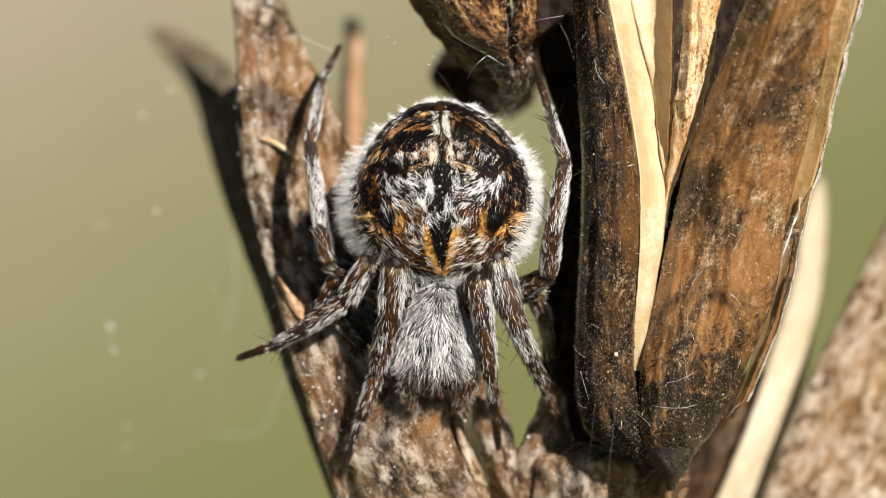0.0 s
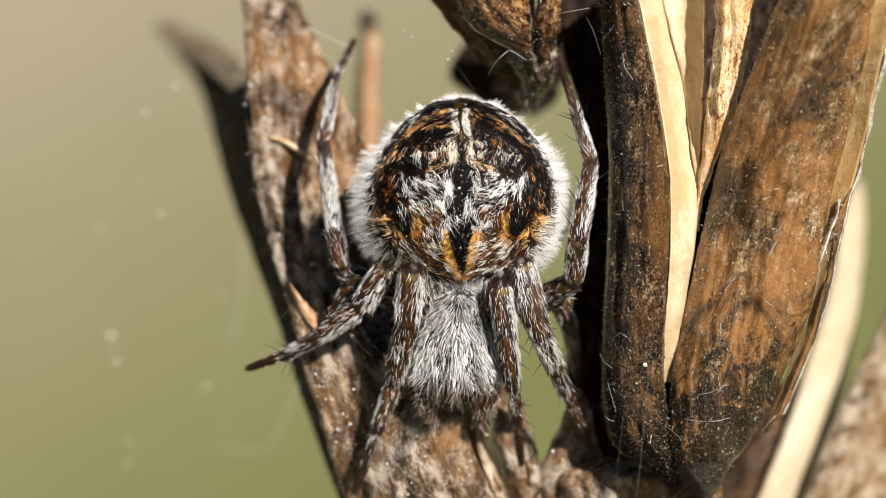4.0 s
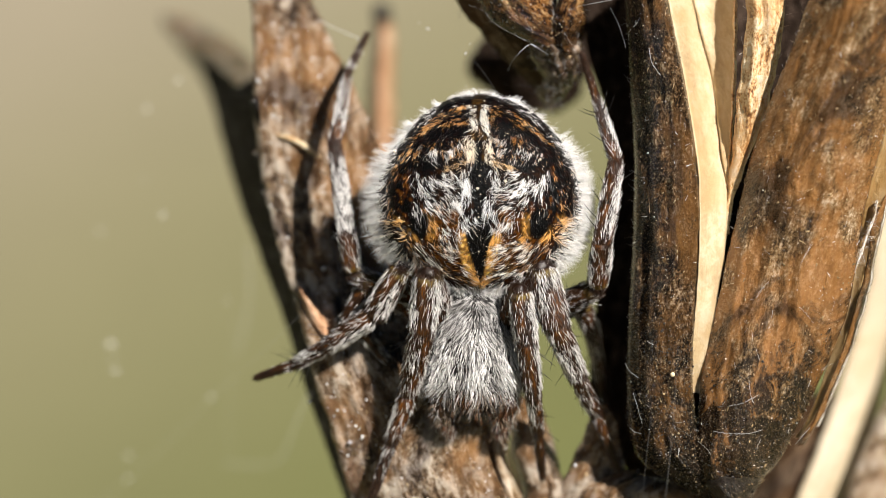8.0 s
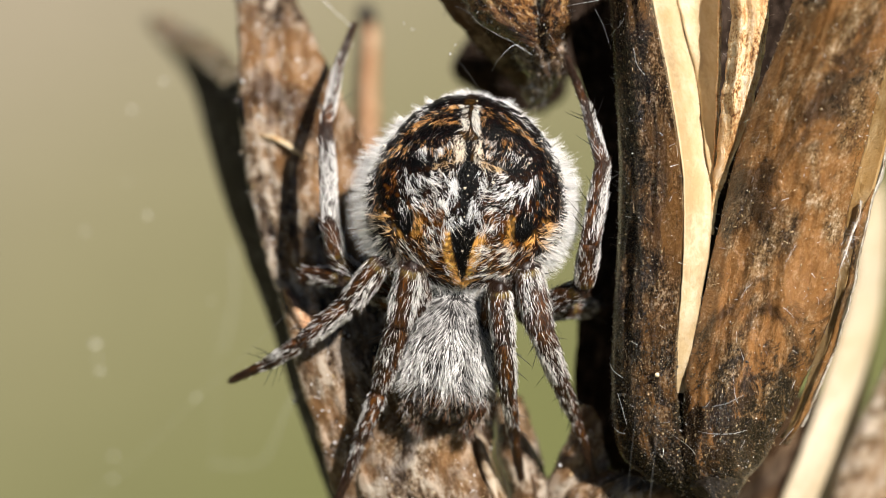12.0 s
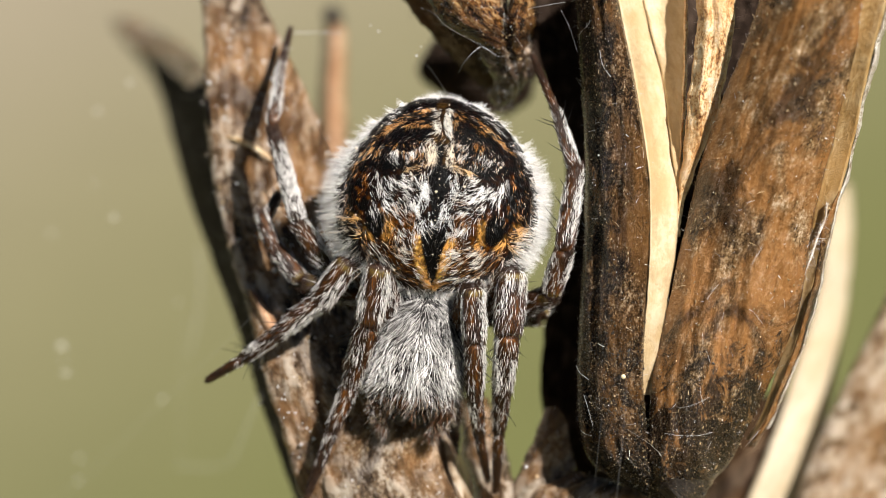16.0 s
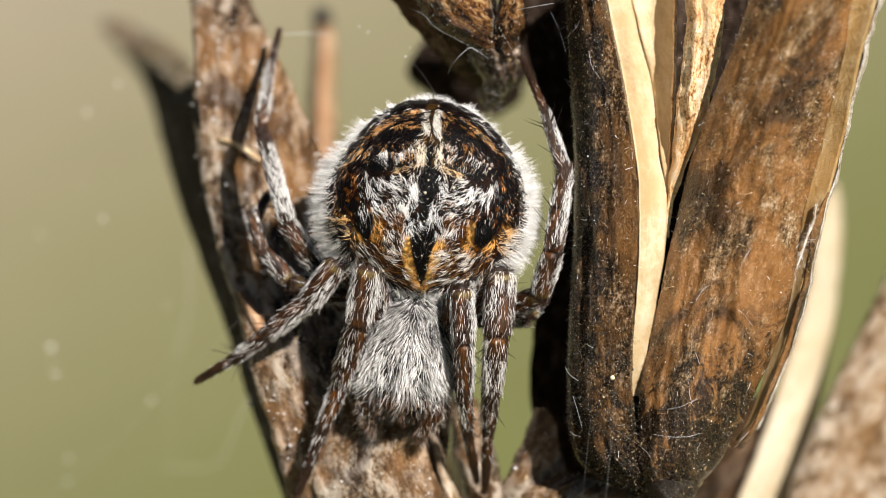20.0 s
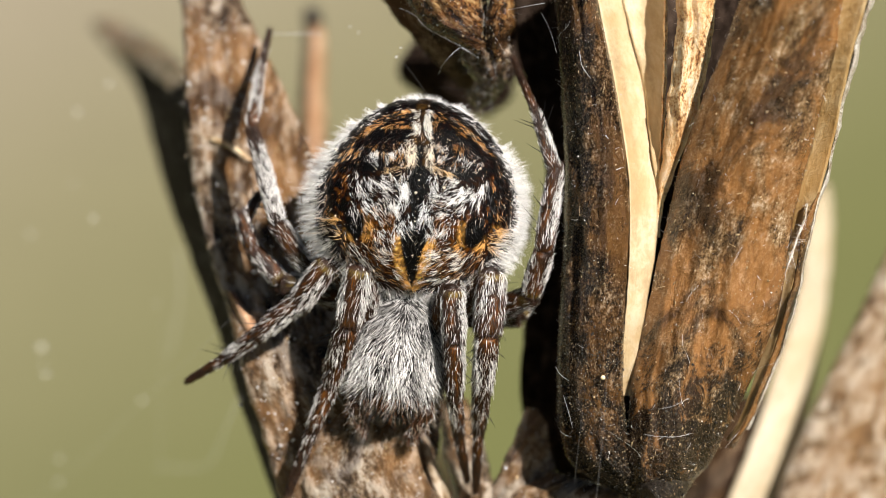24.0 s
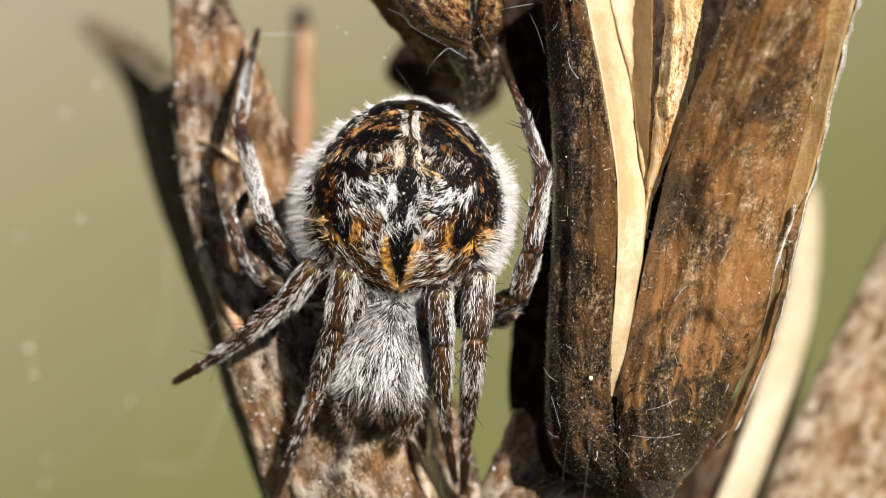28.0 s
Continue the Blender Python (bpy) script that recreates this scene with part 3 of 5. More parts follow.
valve("husk", [(10, 760, 962, -8.6, -7.775, -8.05), (70, 750, 958, -8.6, -7.775, -8.05), (110, 730, 950, -8.71, -7.775, -8.05), (140, 730, 938, -8.875, -8.05, -8.05), (175, 765, 920, -9.15, -8.325, -8.6), (205, 815, 885, -9.15, -8.6, -8.82)], HUSK_SHADE, upper, "dark curled husk", seed=23.0, rough=0.1, edge=0.2, nu=34, nv=60)
valve("frayed_tip", [(76, 838, 926, -0.9, -0.5, -0.9), (110, 842, 928, -1.1, -0.7, -1.1), (145, 848, 922, -1.5, -1.1, -1.5), (175, 850, 900, -2.0, -1.7, -2.0), (200, 852, 880, -2.4, -2.2, -2.4)], TIP, upper, "frayed greyish-brown tip", seed=25.5, rough=0.16, ridges=0.12, edge=0.26, nu=40, nv=60)
stem("stalk", [at(800, -130, -2), at(830, -330, -3), at(900, -600, -5)], [1.3, 0.8, 0.6], POD_DARK, upper, seed=2)

# ---- the leaning husk on which the spider sits ----
husk = thing("leaning_husk", "leaning grey-brown dried husk under the spider", "seed pod")
valve("blade", [(-140, 325, 400, -5.05, -5.00, -5.13), (0, 341, 448, -3.98, -3.90, -4.08), (110, 346, 500, -3.11, -3.00, -3.26), (220, 348, 553, -2.8, -2.7, -3.0), (300, 358, 585, -2.7, -2.6, -2.9), (430, 386, 650, -2.3, -2.15, -2.7), (560, 425, 730, -1.65, -1.45, -2.1), (680, 456, 800, -1.05, -0.80, -1.71), (780, 486, 800, -1.13, -0.90, -1.73), (880, 516, 790, -1.30, -1.10, -1.82), (1010, 565, 830, -2.19, -2.00, -2.70), (1110, 640, 900, -3.39, -3.20, -3.88)], POD_GREY, husk, "mottled grey-brown blade", seed=31.0, rough=0.06, ridges=0.05, nu=90, nv=220, edge=0.05)
# Same husk as the blade, with the shade in its colour.
valve("folded_edge", [(44, 186, 222, -19.68, -19.16, -18.9), (80, 212, 296, -19.16, -17.6, -16.56), (120, 244, 335, -16.56, -13.44, -11.36), (170, 268, 352, -13.44, -8.24, -3.144), (250, 290, 362, -10.84, -6.16, -3), (350, 318, 380, -8.76, -5.12, -2.7), (450, 356, 404, -7.2, -4.34, -2.4), (600, 410, 446, -5.64, -3.56, -1.6), (700, 442, 474, -5.12, -3.3, -1.2), (880, 506, 532, -4.86, -3.248, -1.6), (1010, 558, 582, -4.6, -3.352, -2.416)], FOLD_SHADE, husk, "folded edge, coloured dark as its shaded side, curling to a tip", seed=33.0, rough=0.16, nu=24, nv=120)
valve("pale_edge", [(34, 182, 224, -18.12, -17.6, -18.12), (70, 204, 292, -16.56, -15.52, -15), (105, 252, 338, -13.44, -11.88, -10.84), (140, 300, 354, -9.28, -8.24, -7.2), (190, 338, 362, -5.64, -4.912, -4.08)], POD_GREY, husk, "sunlit pinkish lip of the tip", seed=34.0, rough=0.05, nu=16, nv=50, thick=0.2)
valve("bract", [(722, 590, 735, -1.17, -0.8, -1.03), (760, 566, 750, -0.97, -0.6, -0.86), (820, 552, 768, -0.94, -0.55, -0.8), (900, 570, 800, -1.0, -0.65, -0.93), (1010, 620, 860, -1.73, -1.35, -1.67), (1110, 680, 900, -2.8, -2.45, -2.73)], POD_GREY, husk, "mottled lit bract", seed=35.0, rough=0.06, ridges=0.06, nu=64, nv=100, edge=0.06)
valve("bract", [(735, 748, 770, -2.0, -1.5, -1.9), (780, 755, 784, -1.9, -1.3, -1.7), (840, 768, 806, -1.9, -1.2, -1.7), (900, 782, 828, -1.9, -1.2, -1.7), (1010, 808, 862, -2.5, -2.0, -2.5)], MOTTLE, husk, "pale split strip", seed=36.0, rough=0.08, nu=14, nv=50, edge=0.06)
valve("bract", [(705, 800, 850, -2.88, -2.4, -2.88), (760, 800, 870, -2.44, -1.9, -2.44), (840, 814, 890, -2.2, -1.6, -2.2), (930, 836, 925, -2.16, -1.5, -2.16), (1060, 880, 960, -3.6, -3, -3.6)], POD_GREY, husk, "narrow brown bract", seed=37.0, rough=0.1, nu=26, nv=60, edge=0.06)
valve("bract", [(722, 952, 974, -1.9, -1.7, -1.9), (770, 934, 994, -1.8, -1.5, -1.8), (830, 905, 1004, -1.8, -1.4, -1.9), (900, 880, 1010, -2.0, -1.6, -2.1), (980, 880, 1000, -2.5, -2.2, -2.6)], POD_GREY, husk, "small brown bract", seed=38.0, rough=0.09, nu=36, nv=50, edge=0.08)
valve("bract", [(836, 985, 1012, -1.7, -1.5, -1.7), (856, 940, 1085, -1.6, -1.1, -1.4), (920, 925, 1140, -1.5, -1.0, -1.4), (990, 925, 1150, -1.8, -1.4, -1.8), (1110, 930, 1080, -3.0, -2.7, -3.0)], POD_GREY, husk, "broad brown bract", seed=39.0, rough=0.10, nu=50, nv=60, edge=0.08)
valve("flake", [(515, 424, 436, -1.85, -1.6, -1.85), (555, 436, 470, -1.65, -1.35, -1.65), (590, 452, 490, -1.5, -1.2, -1.5), (606, 470, 488, -1.4, -1.1, -1.4)], TWIG, husk, "reddish scar", seed=44.0, nu=12, nv=24, thick=0.25, edge=0.06)
stem("splinter", [at(372, 240, -2.8), at(425, 256, -2.5), at(466, 284, -2.4)], [0.02, 0.055, 0.03], SEPTUM, husk, "pale splinter", seed=9)
stem("stalk", [at(900, 1080, -4.5), at(965, 1130, -5), at(1000, 1200, -5.2)], [0.9, 1.0, 1.1], POD_DARK, husk, seed=3)

# ---- the pod behind, lower down ----
low = thing("seed_pod", "out-of-focus split pod with pale lining", "seed pod")
valve("valve", [(380, 1625, 1900, -7.0, -6.5, -7.17), (480, 1575, 1880, -6.79, -6.3, -7.06), (560, 1538, 1850, -6.45, -6, -6.72), (650, 1494, 1800, -6.25, -5.8, -6.52), (800, 1424, 1720, -6.0, -5.6, -6.23), (950, 1368, 1640, -5.8, -5.4, -6.03), (1080, 1310, 1500, -6.46, -5.6, -6.46)], MOTTLE, low, "mottled brown valve", seed=41.0, rough=0.06, nu=50, nv=100)
valve("lining", [(322, 1472, 1488, -12.2, -12, -12.5), (380, 1452, 1494, -11.3, -11.4, -11.8), (500, 1434, 1488, -9.4, -9.6, -10.1), (650, 1392, 1468, -7.4, -7.6, -8.2), (800, 1342, 1434, -6.4, -6.7, -7.3), (950, 1280, 1382, -6.0, -6.3, -7.0), (1080, 1222, 1330, -6.0, -6.2, -7.0)], IVORY, low, "pale lining strip", seed=42.0, rough=0.02, nu=16, nv=80)
valve("valve", [(700, 1320, 1384, -8.8, -8, -8.4), (800, 1262, 1354, -8, -7, -7.2), (950, 1178, 1294, -7.6, -6.5, -6.6), (1080, 1110, 1238, -7.5, -6.6, -6.8)], FRAY, low, "shaded inner valve", seed=43.0, rough=0.1, nu=24, nv=60)
stem("stalk", [at(1230, 1090, -8.6), at(1080, 1160, -7.6), at(1005, 1220, -5.8)], [0.5, 0.8, 0.9], POD_DARK, low, seed=4)

# ---- twigs behind ----
twig = thing("dry_twig", "thin reddish-brown twig with black tip", "twig")
valve("shaft", [(40, 560, 590, -13.4, -12.6, -13.4), (90, 558, 596, -13.4, -12.5, -13.4), (150, 552, 594, -13.4, -12.5, -13.4), (250, 548, 600, -13.4, -12.4, -13.4), (420, 560, 640, -12, -11, -12), (700, 660, 760, -11, -10, -11), (1000, 800, 900, -9, -8, -9), (1180, 960, 1030, -7, -6, -7)], TWIG, twig, seed=51.0, nu=16, nv=80)
valve("tip", [(12, 562, 584, -13.4, -12.8, -13.4), (26, 557, 589, -13.4, -12.6, -13.4), (44, 558, 592, -13.5, -12.5, -13.5)], plain("charred", (0.02, 0.015, 0.012), 0.7), twig, "black tip", seed=52.0, nu=12, nv=16)
sliver = thing("husk_sliver", "brown husk sliver between the pod valves", "husk")
valve("sliver", [(-160, 1290, 1360, -7, -6, -7), (0, 1296, 1342, -7, -6, -7), (70, 1300, 1326, -7, -6, -7), (300, 1200, 1240, -6, -5, -6), (800, 1120, 1160, -5, -4.5, -5), (1150, 995, 1030, -6, -5.5, -6)], POD_GREY, sliver, seed=53.0, nu=12, nv=50)
main = thing("plant_stem", "dry brown plant stem rooted in the meadow", "stem")
foot = FRAME.inverted() @ Vector((0.03, 0.02, 0))
knot = at(1000, 1170, -5.4)
stem("shaft", [knot + Vector((0, 1.2, 0)), knot - Vector((0, 12, 3)), knot.lerp(foot / MM, 0.35), foot / MM - Vector((0, 4, 0))], [1.6, 1.5, 2.0, 2.8], POD_DARK, main, seed=5, steps=14)

# ---- the spider ----
rng = np.random.default_rng(7)
spider = thing("spider", "hairy orb-weaver spider, brown and white, head down on the husk", "spider")


def smooth(a, b, x):
    t = np.clip((x - a) / (b - a), 0, 1)
    return t * t * (3 - 2 * t)


def wobble(p, scale, seed):
    return np.array([noise.noise((q[0] * scale + seed, q[1] * scale - seed, q[2] * scale + 2 * seed)) for q in p])


def abdomen_shape(th, ph):
    """Point and outward normal of the abdomen (mm): th round the long axis seen from above, ph from rim to crown."""
    c, s = np.cos(th), np.sin(th)
    rx = 2.12 * (1 + 0.02 * np.cos(2 * th)) * np.ones_like(th)
    ry = np.where(s > 0, 2.16, 2.02 + 0.10 * np.abs(s) ** 12)
    q = np.where(s > 0, 2.0, 2.2)
    k = (np.abs(c) ** q + np.abs(s) ** q) ** (-1 / q)
    drop = np.where(s < 0, 1, 0.96)
    x = rx * k * c * np.cos(ph) * (1 - 0.125 * s)
    y = ry * k * s * np.cos(ph) * drop
    z = 1.75 * np.sin(ph)
    return np.stack([x, y, z], axis=-1)


UNIT = 0.01182            # mm to one plan unit on the spider's back


def between(x, lo, hi, soft):
    return smooth(lo - soft, lo + soft, x) * smooth(hi + soft, hi - soft, x)


def back_pattern(p):
    """The marks on the back, laid over one another: skin colour, hair colour, how thick the hair
    grows, which way it lies (outwards, towards the head) and how long it is."""
    n = len(p)
    x, y = p[:, 0] / UNIT, -p[:, 1] / UNIT
    w1, w2, w3 = wobble(p, 1.7, 3.0), wobble(p, 5.5, 9.0), wobble(p, 13.0, 5.0)
    a = np.abs(x + 3 * w1) + 3 * w2 * smooth(10, 40, np.abs(x))
    b = y + 3 * w1 + 2 * w2
    arch = b - 0.0008 * a * a
    skin = np.tile(UMBER * 0.10, (n, 1))
    hair = np.tile(UMBER * 2.2, (n, 1))
    thick, lie, size = np.full(n, 0.25), np.tile((0.1, 1.0), (n, 1)), np.full(n, 0.13)

    def lay(mask, tone, grow, way=None, long=None, under=None):
        nonlocal skin, hair, thick, lie, size
        m = np.clip(mask, 0, 1)
        k = m[:, None]
        hair = hair * (1 - k) + np.asarray(tone) * k
        thick = thick * (1 - m) + grow * m
        if way is not None:
            lie = lie * (1 - k) + np.asarray(way) * k
        if long is not None:
            size = size * (1 - m) + long * m
        if under is not None:
            skin = skin * (1 - k) + np.asarray(under) * k

    gold = RUST * 0.5 + ORANGE * 0.30
    fleck = smooth(-0.10, 0.22, wobble(p * (5.0, 13.0, 5.0), 1.0, 15.0))
    mixed = CREAM_HAIR * 0.45 + WHITE * 0.5
    round_ = np.hypot(a / 160, (y - 4) / 172)
    # brown crown and flecked band, parted by black arches
    tawny = gold * 0.75 + CREAM_HAIR * 0.40 * smooth(0.12, 0.35, w3)[:, None]
    lay(between(arch, -178, -116, 6), tawny * 1.5, 0.16 + 0.80 * fleck, (0.15, 1), 0.13, UMBER * 0.10)
    lay(between(arch, -98, -60, 5) * smooth(20, 28, a), tawny * 1.5, 0.14 + 0.80 * fleck, (-0.2, 1), 0.13, UMBER * 0.12)
    lay(between(arch, -96, -58, 6) * between(a, 28, 112, 6) * smooth(-0.02, 0.14, w2), WHITE * 0.95, 0.80, (-0.40, 1), 0.22)
    for lo, hi in ((-200, -178), (-148, -142), (-118, -103), (-60, -41)):
        lay(between(arch, lo, hi, 4) * (0.75 + 0.25 * smooth(0.2, 0.0, fleck)), BLACK, 0.05, under=BLACK)
    # gold flanks and the black column inside them
    lay(between(round_, 0.86, 1.03, 0.03), tawny * 1.5, 0.16 + 0.7 * fleck, (0.35, 0.8), 0.14, UMBER * 0.12)
    lay(between(a, 116, 146, 5) * between(b, -45, 38, 6), BLACK, 0.06, under=BLACK)
    lay(between(a, 118, 150, 6) * between(b, -45, 60, 8) * smooth(0.16, 0.3, w2), gold * 1.5, 0.7, (0.3, 0.9), 0.14, RUST * 0.4)
    # wings: two scalloped arches of white hair combed towards the middle line
    top = -38 - 5 * np.cos((a - 58) * 2 * math.pi / 62)
    fall = smooth(46, 2, b)
    wing = between(a, 26, 124, 4) * smooth(top - 3, top + 3, b) * smooth(52, 40, b)
    out = smooth(85, 118, a)[:, None]
    lay(wing, WHITE * 1.0, 0.50 + 0.28 * fall, np.array((-0.85, 0.62)) * (1 - out) + np.array((-0.25, 1.0)) * out, 0.25, UMBER * 0.22)
    lay(wing * smooth(0.05, 0.25, w2) * smooth(0, 20, b), gold * 1.6, 0.5, None, 0.15, RUST * 0.3)
    # rusty field below the wings, thinly combed with white
    lay(between(a, 12, 98, 5) * between(b, 40, 100, 6), WHITE * 0.95, 0.55 + 0.6 * w2, (-0.35, 0.95), 0.22, RUST * 0.45 + ORANGE * 0.04)
    lay(between(a, 20, 98, 5) * between(b, 30, 100, 6) * smooth(0.06, 0.24, w3), gold * 1.3, 0.45, None, 0.18, RUST * 0.5)
    # two black pits with orange dashes on either side
    lay(smooth(1.1, 0.92, np.hypot((a - 108 + 0.1 * (b - 58)) / 20, (b - 58) / 28)), BLACK, 0.02, under=BLACK)
    lay(smooth(8, 5, np.abs(a - 83 - 0.003 * (b - 62) ** 2)) * between(b, 42, 88, 5), ORANGE * 1.05 + RUST * 0.3, 1.0, (-0.25, 1), 0.18, ORANGE * 0.7)
    lay(smooth(9, 6, np.abs(a - 140 + 0.75 * (b - 52))) * between(b, 44, 100, 5), ORANGE * 1.05 + RUST * 0.3, 1.0, (-0.6, 0.8), 0.19, ORANGE * 0.7)
    lay(between(a, 126, 180, 6) * between(b, 48, 104, 8), ORANGE * 0.6 + CREAM_HAIR * 0.4, 0.40, (0.75, -0.1), 0.20, RUST * 0.3)
    # lower edge: long hair lying across, rust below
    half = np.interp(b, (40, 55, 80, 100, 125, 148, 163), (9, 20, 25, 21, 14, 7, 1))
    low = smooth(88, 100, b + 0.06 * a) * smooth(half + 8, half + 14, a)
    lay(low, ORANGE * 0.45 + RUST * 0.3, 0.40, (-0.95, 0.30), 0.24, RUST * 0.4)
    lay(low * smooth(-0.08, 0.10, w2), WHITE * 0.75 + CREAM_HAIR * 0.15, 0.55, (-0.95, 0.22), 0.25)
    # median stripe, split round a small slot, then flaring to a cross
    stripe = np.interp(b, (-180, -160, -120, -98), (7, 11, 15, 21))
    lay(smooth(stripe + 4, stripe - 2, a) * between(b, -178, -92, 4), WHITE * 0.80 + CREAM_HAIR * 0.30, 1.0, (0.40, 1.0), 0.20, ORANGE * 0.06)
    lay(smooth(9, 5, np.hypot(a, (b + 104) * 0.9)) + smooth(7, 4, np.hypot(a, b + 160)), CREAM_HAIR * 0.6 + ORANGE * 0.4, 1.0, (0.4, 0.9), 0.16, ORANGE * 0.10)
    lay(between(a, 7, 24, 3) * between(b, -98, -54, 4), mixed * 1.05, 1.0, (0.12, 1), 0.22, ORANGE * 0.08)
    lay(smooth(8, 4, np.abs(b + 58 - 0.28 * a)) * between(a, 8, 52, 4), CREAM_HAIR * 0.7 + ORANGE * 0.3, 0.85, (0.95, 0.35), 0.22, ORANGE * 0.1)
    lay(smooth(7, 4, a) * between(b, -92, -64, 4), BLACK, 0.02, under=BLACK)
    # white columns beside the middle slot
    slot = np.interp(b, (-50, -36, -8, 18, 35, 60), (10, 21, 18, 9, 5, 8))
    lay(between(a, slot, 35, 3) * between(b, -46, 66, 6), WHITE * 1.10, 0.95, (-0.22, 1), 0.24, UMBER * 0.22)
    lay(smooth(slot + 2, slot - 2, a) * between(b, -54, 62, 4), BLACK, 0.03, under=BLACK)
    # chevron: a black wedge edged with orange
    lay(between(a, half - 3, half + 15, 2) * between(b, 74, 164, 5), ORANGE * 1.15, 1.0, (-0.30, 1), 0.15, ORANGE * 2.0)
    lay(smooth(half + 1, half - 3, a) * between(b, 52, 160, 4), BLACK, 0.02, under=BLACK)
    # pale fringe all round
    r = np.hypot(x, y)[:, None]
    lay(smooth(1.0, 1.10, round_ + 0.05 * w2 + 0.07 * smooth(30, 90, y)), WHITE * 0.85, 0.45, np.stack([np.abs(x), y], axis=1) / r * 1.3, 0.40, UMBER * 0.2)
    skin = skin * (0.15 + 0.7 * smooth(-0.15, 0.45, w3))[:, None]
    return np.clip(skin, 0.002, 0.8), np.clip(hair, 0, 0.85), np.clip(thick, 0, 1), lie, size


BACK = tint_material("dark_cuticle", 0.34, 0.05, bump=0.00006)


def make_abdomen():
    nt, npx = 300, 130
    th, ph = np.meshgrid(np.linspace(0, 2 * math.pi, nt, endpoint=False), np.linspace(-1.2, math.pi / 2 - 0.001, npx), indexing="ij")
    p = abdomen_shape(th.ravel(), ph.ravel())
    p += (wobble(p, 3.0, 1.0) * 0.035 + wobble(p, 8.0, 2.0) * 0.012)[:, None] * p / np.linalg.norm(p, axis=1, keepdims=True)
    faces = [(i * npx + j, ((i + 1) % nt) * npx + j, ((i + 1) % nt) * npx + j + 1, i * npx + j + 1) for i in range(nt) for j in range(npx - 1)]
    ob = mesh_object("abdomen", p * MM, faces, [BACK], spider, "round abdomen with dark leaf pattern and orange chevrons", tint=back_pattern(p)[0])

    def coat(name, n, keep, lift, radius, label, scale=1.0, tone=None):
        t = rng.uniform(0, 2 * math.pi, n)
        up = rng.uniform(-0.45, 1, n)
        b = abdomen_shape(t, np.arcsin(up))
        nrm = b / np.array((2.16, 2.0, 1.75)) ** 2
        nrm /= np.linalg.norm(nrm, axis=1, keepdims=True)
        _, c, thick, lie, size = back_pattern(b)
        thick = thick * 1.45 * np.maximum(smooth(-0.14, 0.10, wobble(b, 11.0, 12.0)), smooth(0.92, 0.99, thick))
        rim = np.sqrt(1 - up * up)
        k = keep(b, rim, thick)
        b, nrm, c, lie, size, rim = b[k], nrm[k], c[k], lie[k], size[k], rim[k]
        m = len(b)
        flow = np.stack([np.sign(b[:, 0]) * lie[:, 0], -lie[:, 1], np.zeros(m)], axis=1)
        swirl = wobble(b, 2.6, 8.0) * 0.35
        flow[:, 0] += swirl * flow[:, 1]
        flow[:, 1] -= swirl * flow[:, 0] * 0.5
        e = smooth(0.84, 0.97, rim)[:, None]
        flow -= nrm * np.sum(flow * nrm, axis=1, keepdims=True) * (1 - 0.5 * e)
        way = flow + nrm * lift + rng.normal(scale=0.08, size=(m, 3))
        le = size * scale * rng.uniform(0.6, 1.25, m) * (1 - 0.3 * smooth(1.2, 2.0, b[:, 1]))
        side = np.cross(flow, nrm)
        bend = -nrm * 0.12 * (1 - e) + side * (wobble(b, 3.2, 6.0) + rng.normal(scale=0.22, size=m))[:, None] * (1 - 0.6 * e) + rng.normal(scale=0.12, size=(m, 3))
        if tone is not None:
            c = np.tile(tone, (m, 1))
        c = c * rng.uniform(0.7, 1.25, (m, 1))
        v, fc, tc = hair_mesh(b - nrm * 0.02, way, le, radius * rng.uniform(0.75, 1.15, m), bend, np.clip(c, 0, 0.85), rng, 4)
        tagged(mesh_object(name, v * MM, fc, [HAIR], ob, label, tint=tc, smooth=False), kind="stuff")

    grown = lambda b, rim, thick: (thick > rng.uniform(0, 1, len(b))) & (rim < 0.90)
    coat("pattern_hair", 60000, grown, 0.20, 0.0074, "pale and rusty pattern hairs")
    coat("dark_hair", 12000, lambda b, rim, thick: (rim < 0.9) & (thick < 0.6), 0.35, 0.0065, "short dark hairs", 1.0, BLACK)
    coat("stray_hair", 900, lambda b, rim, thick: rim < 0.95, 0.25, 0.0055, "scattered pale hairs", 1.2, (WHITE + CREAM_HAIR) * 0.42)
    coat("rim_hair", 24000, lambda b, rim, thick: rim + rng.normal(scale=0.03, size=len(b)) > 0.94, 0.20, 0.0048, "long white fringe", 0.86, WHITE * 0.95)
    # tiny pale granules on the back
    n = 170
    b = abdomen_shape(rng.uniform(0, 2 * math.pi, n), np.arcsin(rng.uniform(0.25, 1, n)))
    mid = np.stack([rng.normal(scale=0.05, size=18), np.linspace(0.45, -1.75, 18), np.zeros(18)], axis=1)
    mid[:, 2] = 1.75 * np.sqrt(np.clip(1 - (mid[:, 1] / 2.0) ** 2, 0, 1))
    b = np.concatenate([b, mid])
    pieces = []
    octa = np.array([(1, 0, 0), (-1, 0, 0), (0, 1, 0), (0, -1, 0), (0, 0, 1), (0, 0, -1)], dtype=float)
    fcs = [(0, 2, 4), (2, 1, 4), (1, 3, 4), (3, 0, 4), (2, 0, 5), (1, 2, 5), (3, 1, 5), (0, 3, 5)]
    for q in b:
        r = 0.008 + 0.030 * rng.uniform(0, 1) ** 5
        c = q + q / np.linalg.norm(q) * 0.03
        pieces.append((octa * r * rng.uniform(0.7, 1.2, (6, 1)) + c, fcs, np.tile(CREAM_HAIR * 0.6 + WHITE * 0.4, (6, 1)), 0))
    v, fc, tc, _ = joined(pieces)
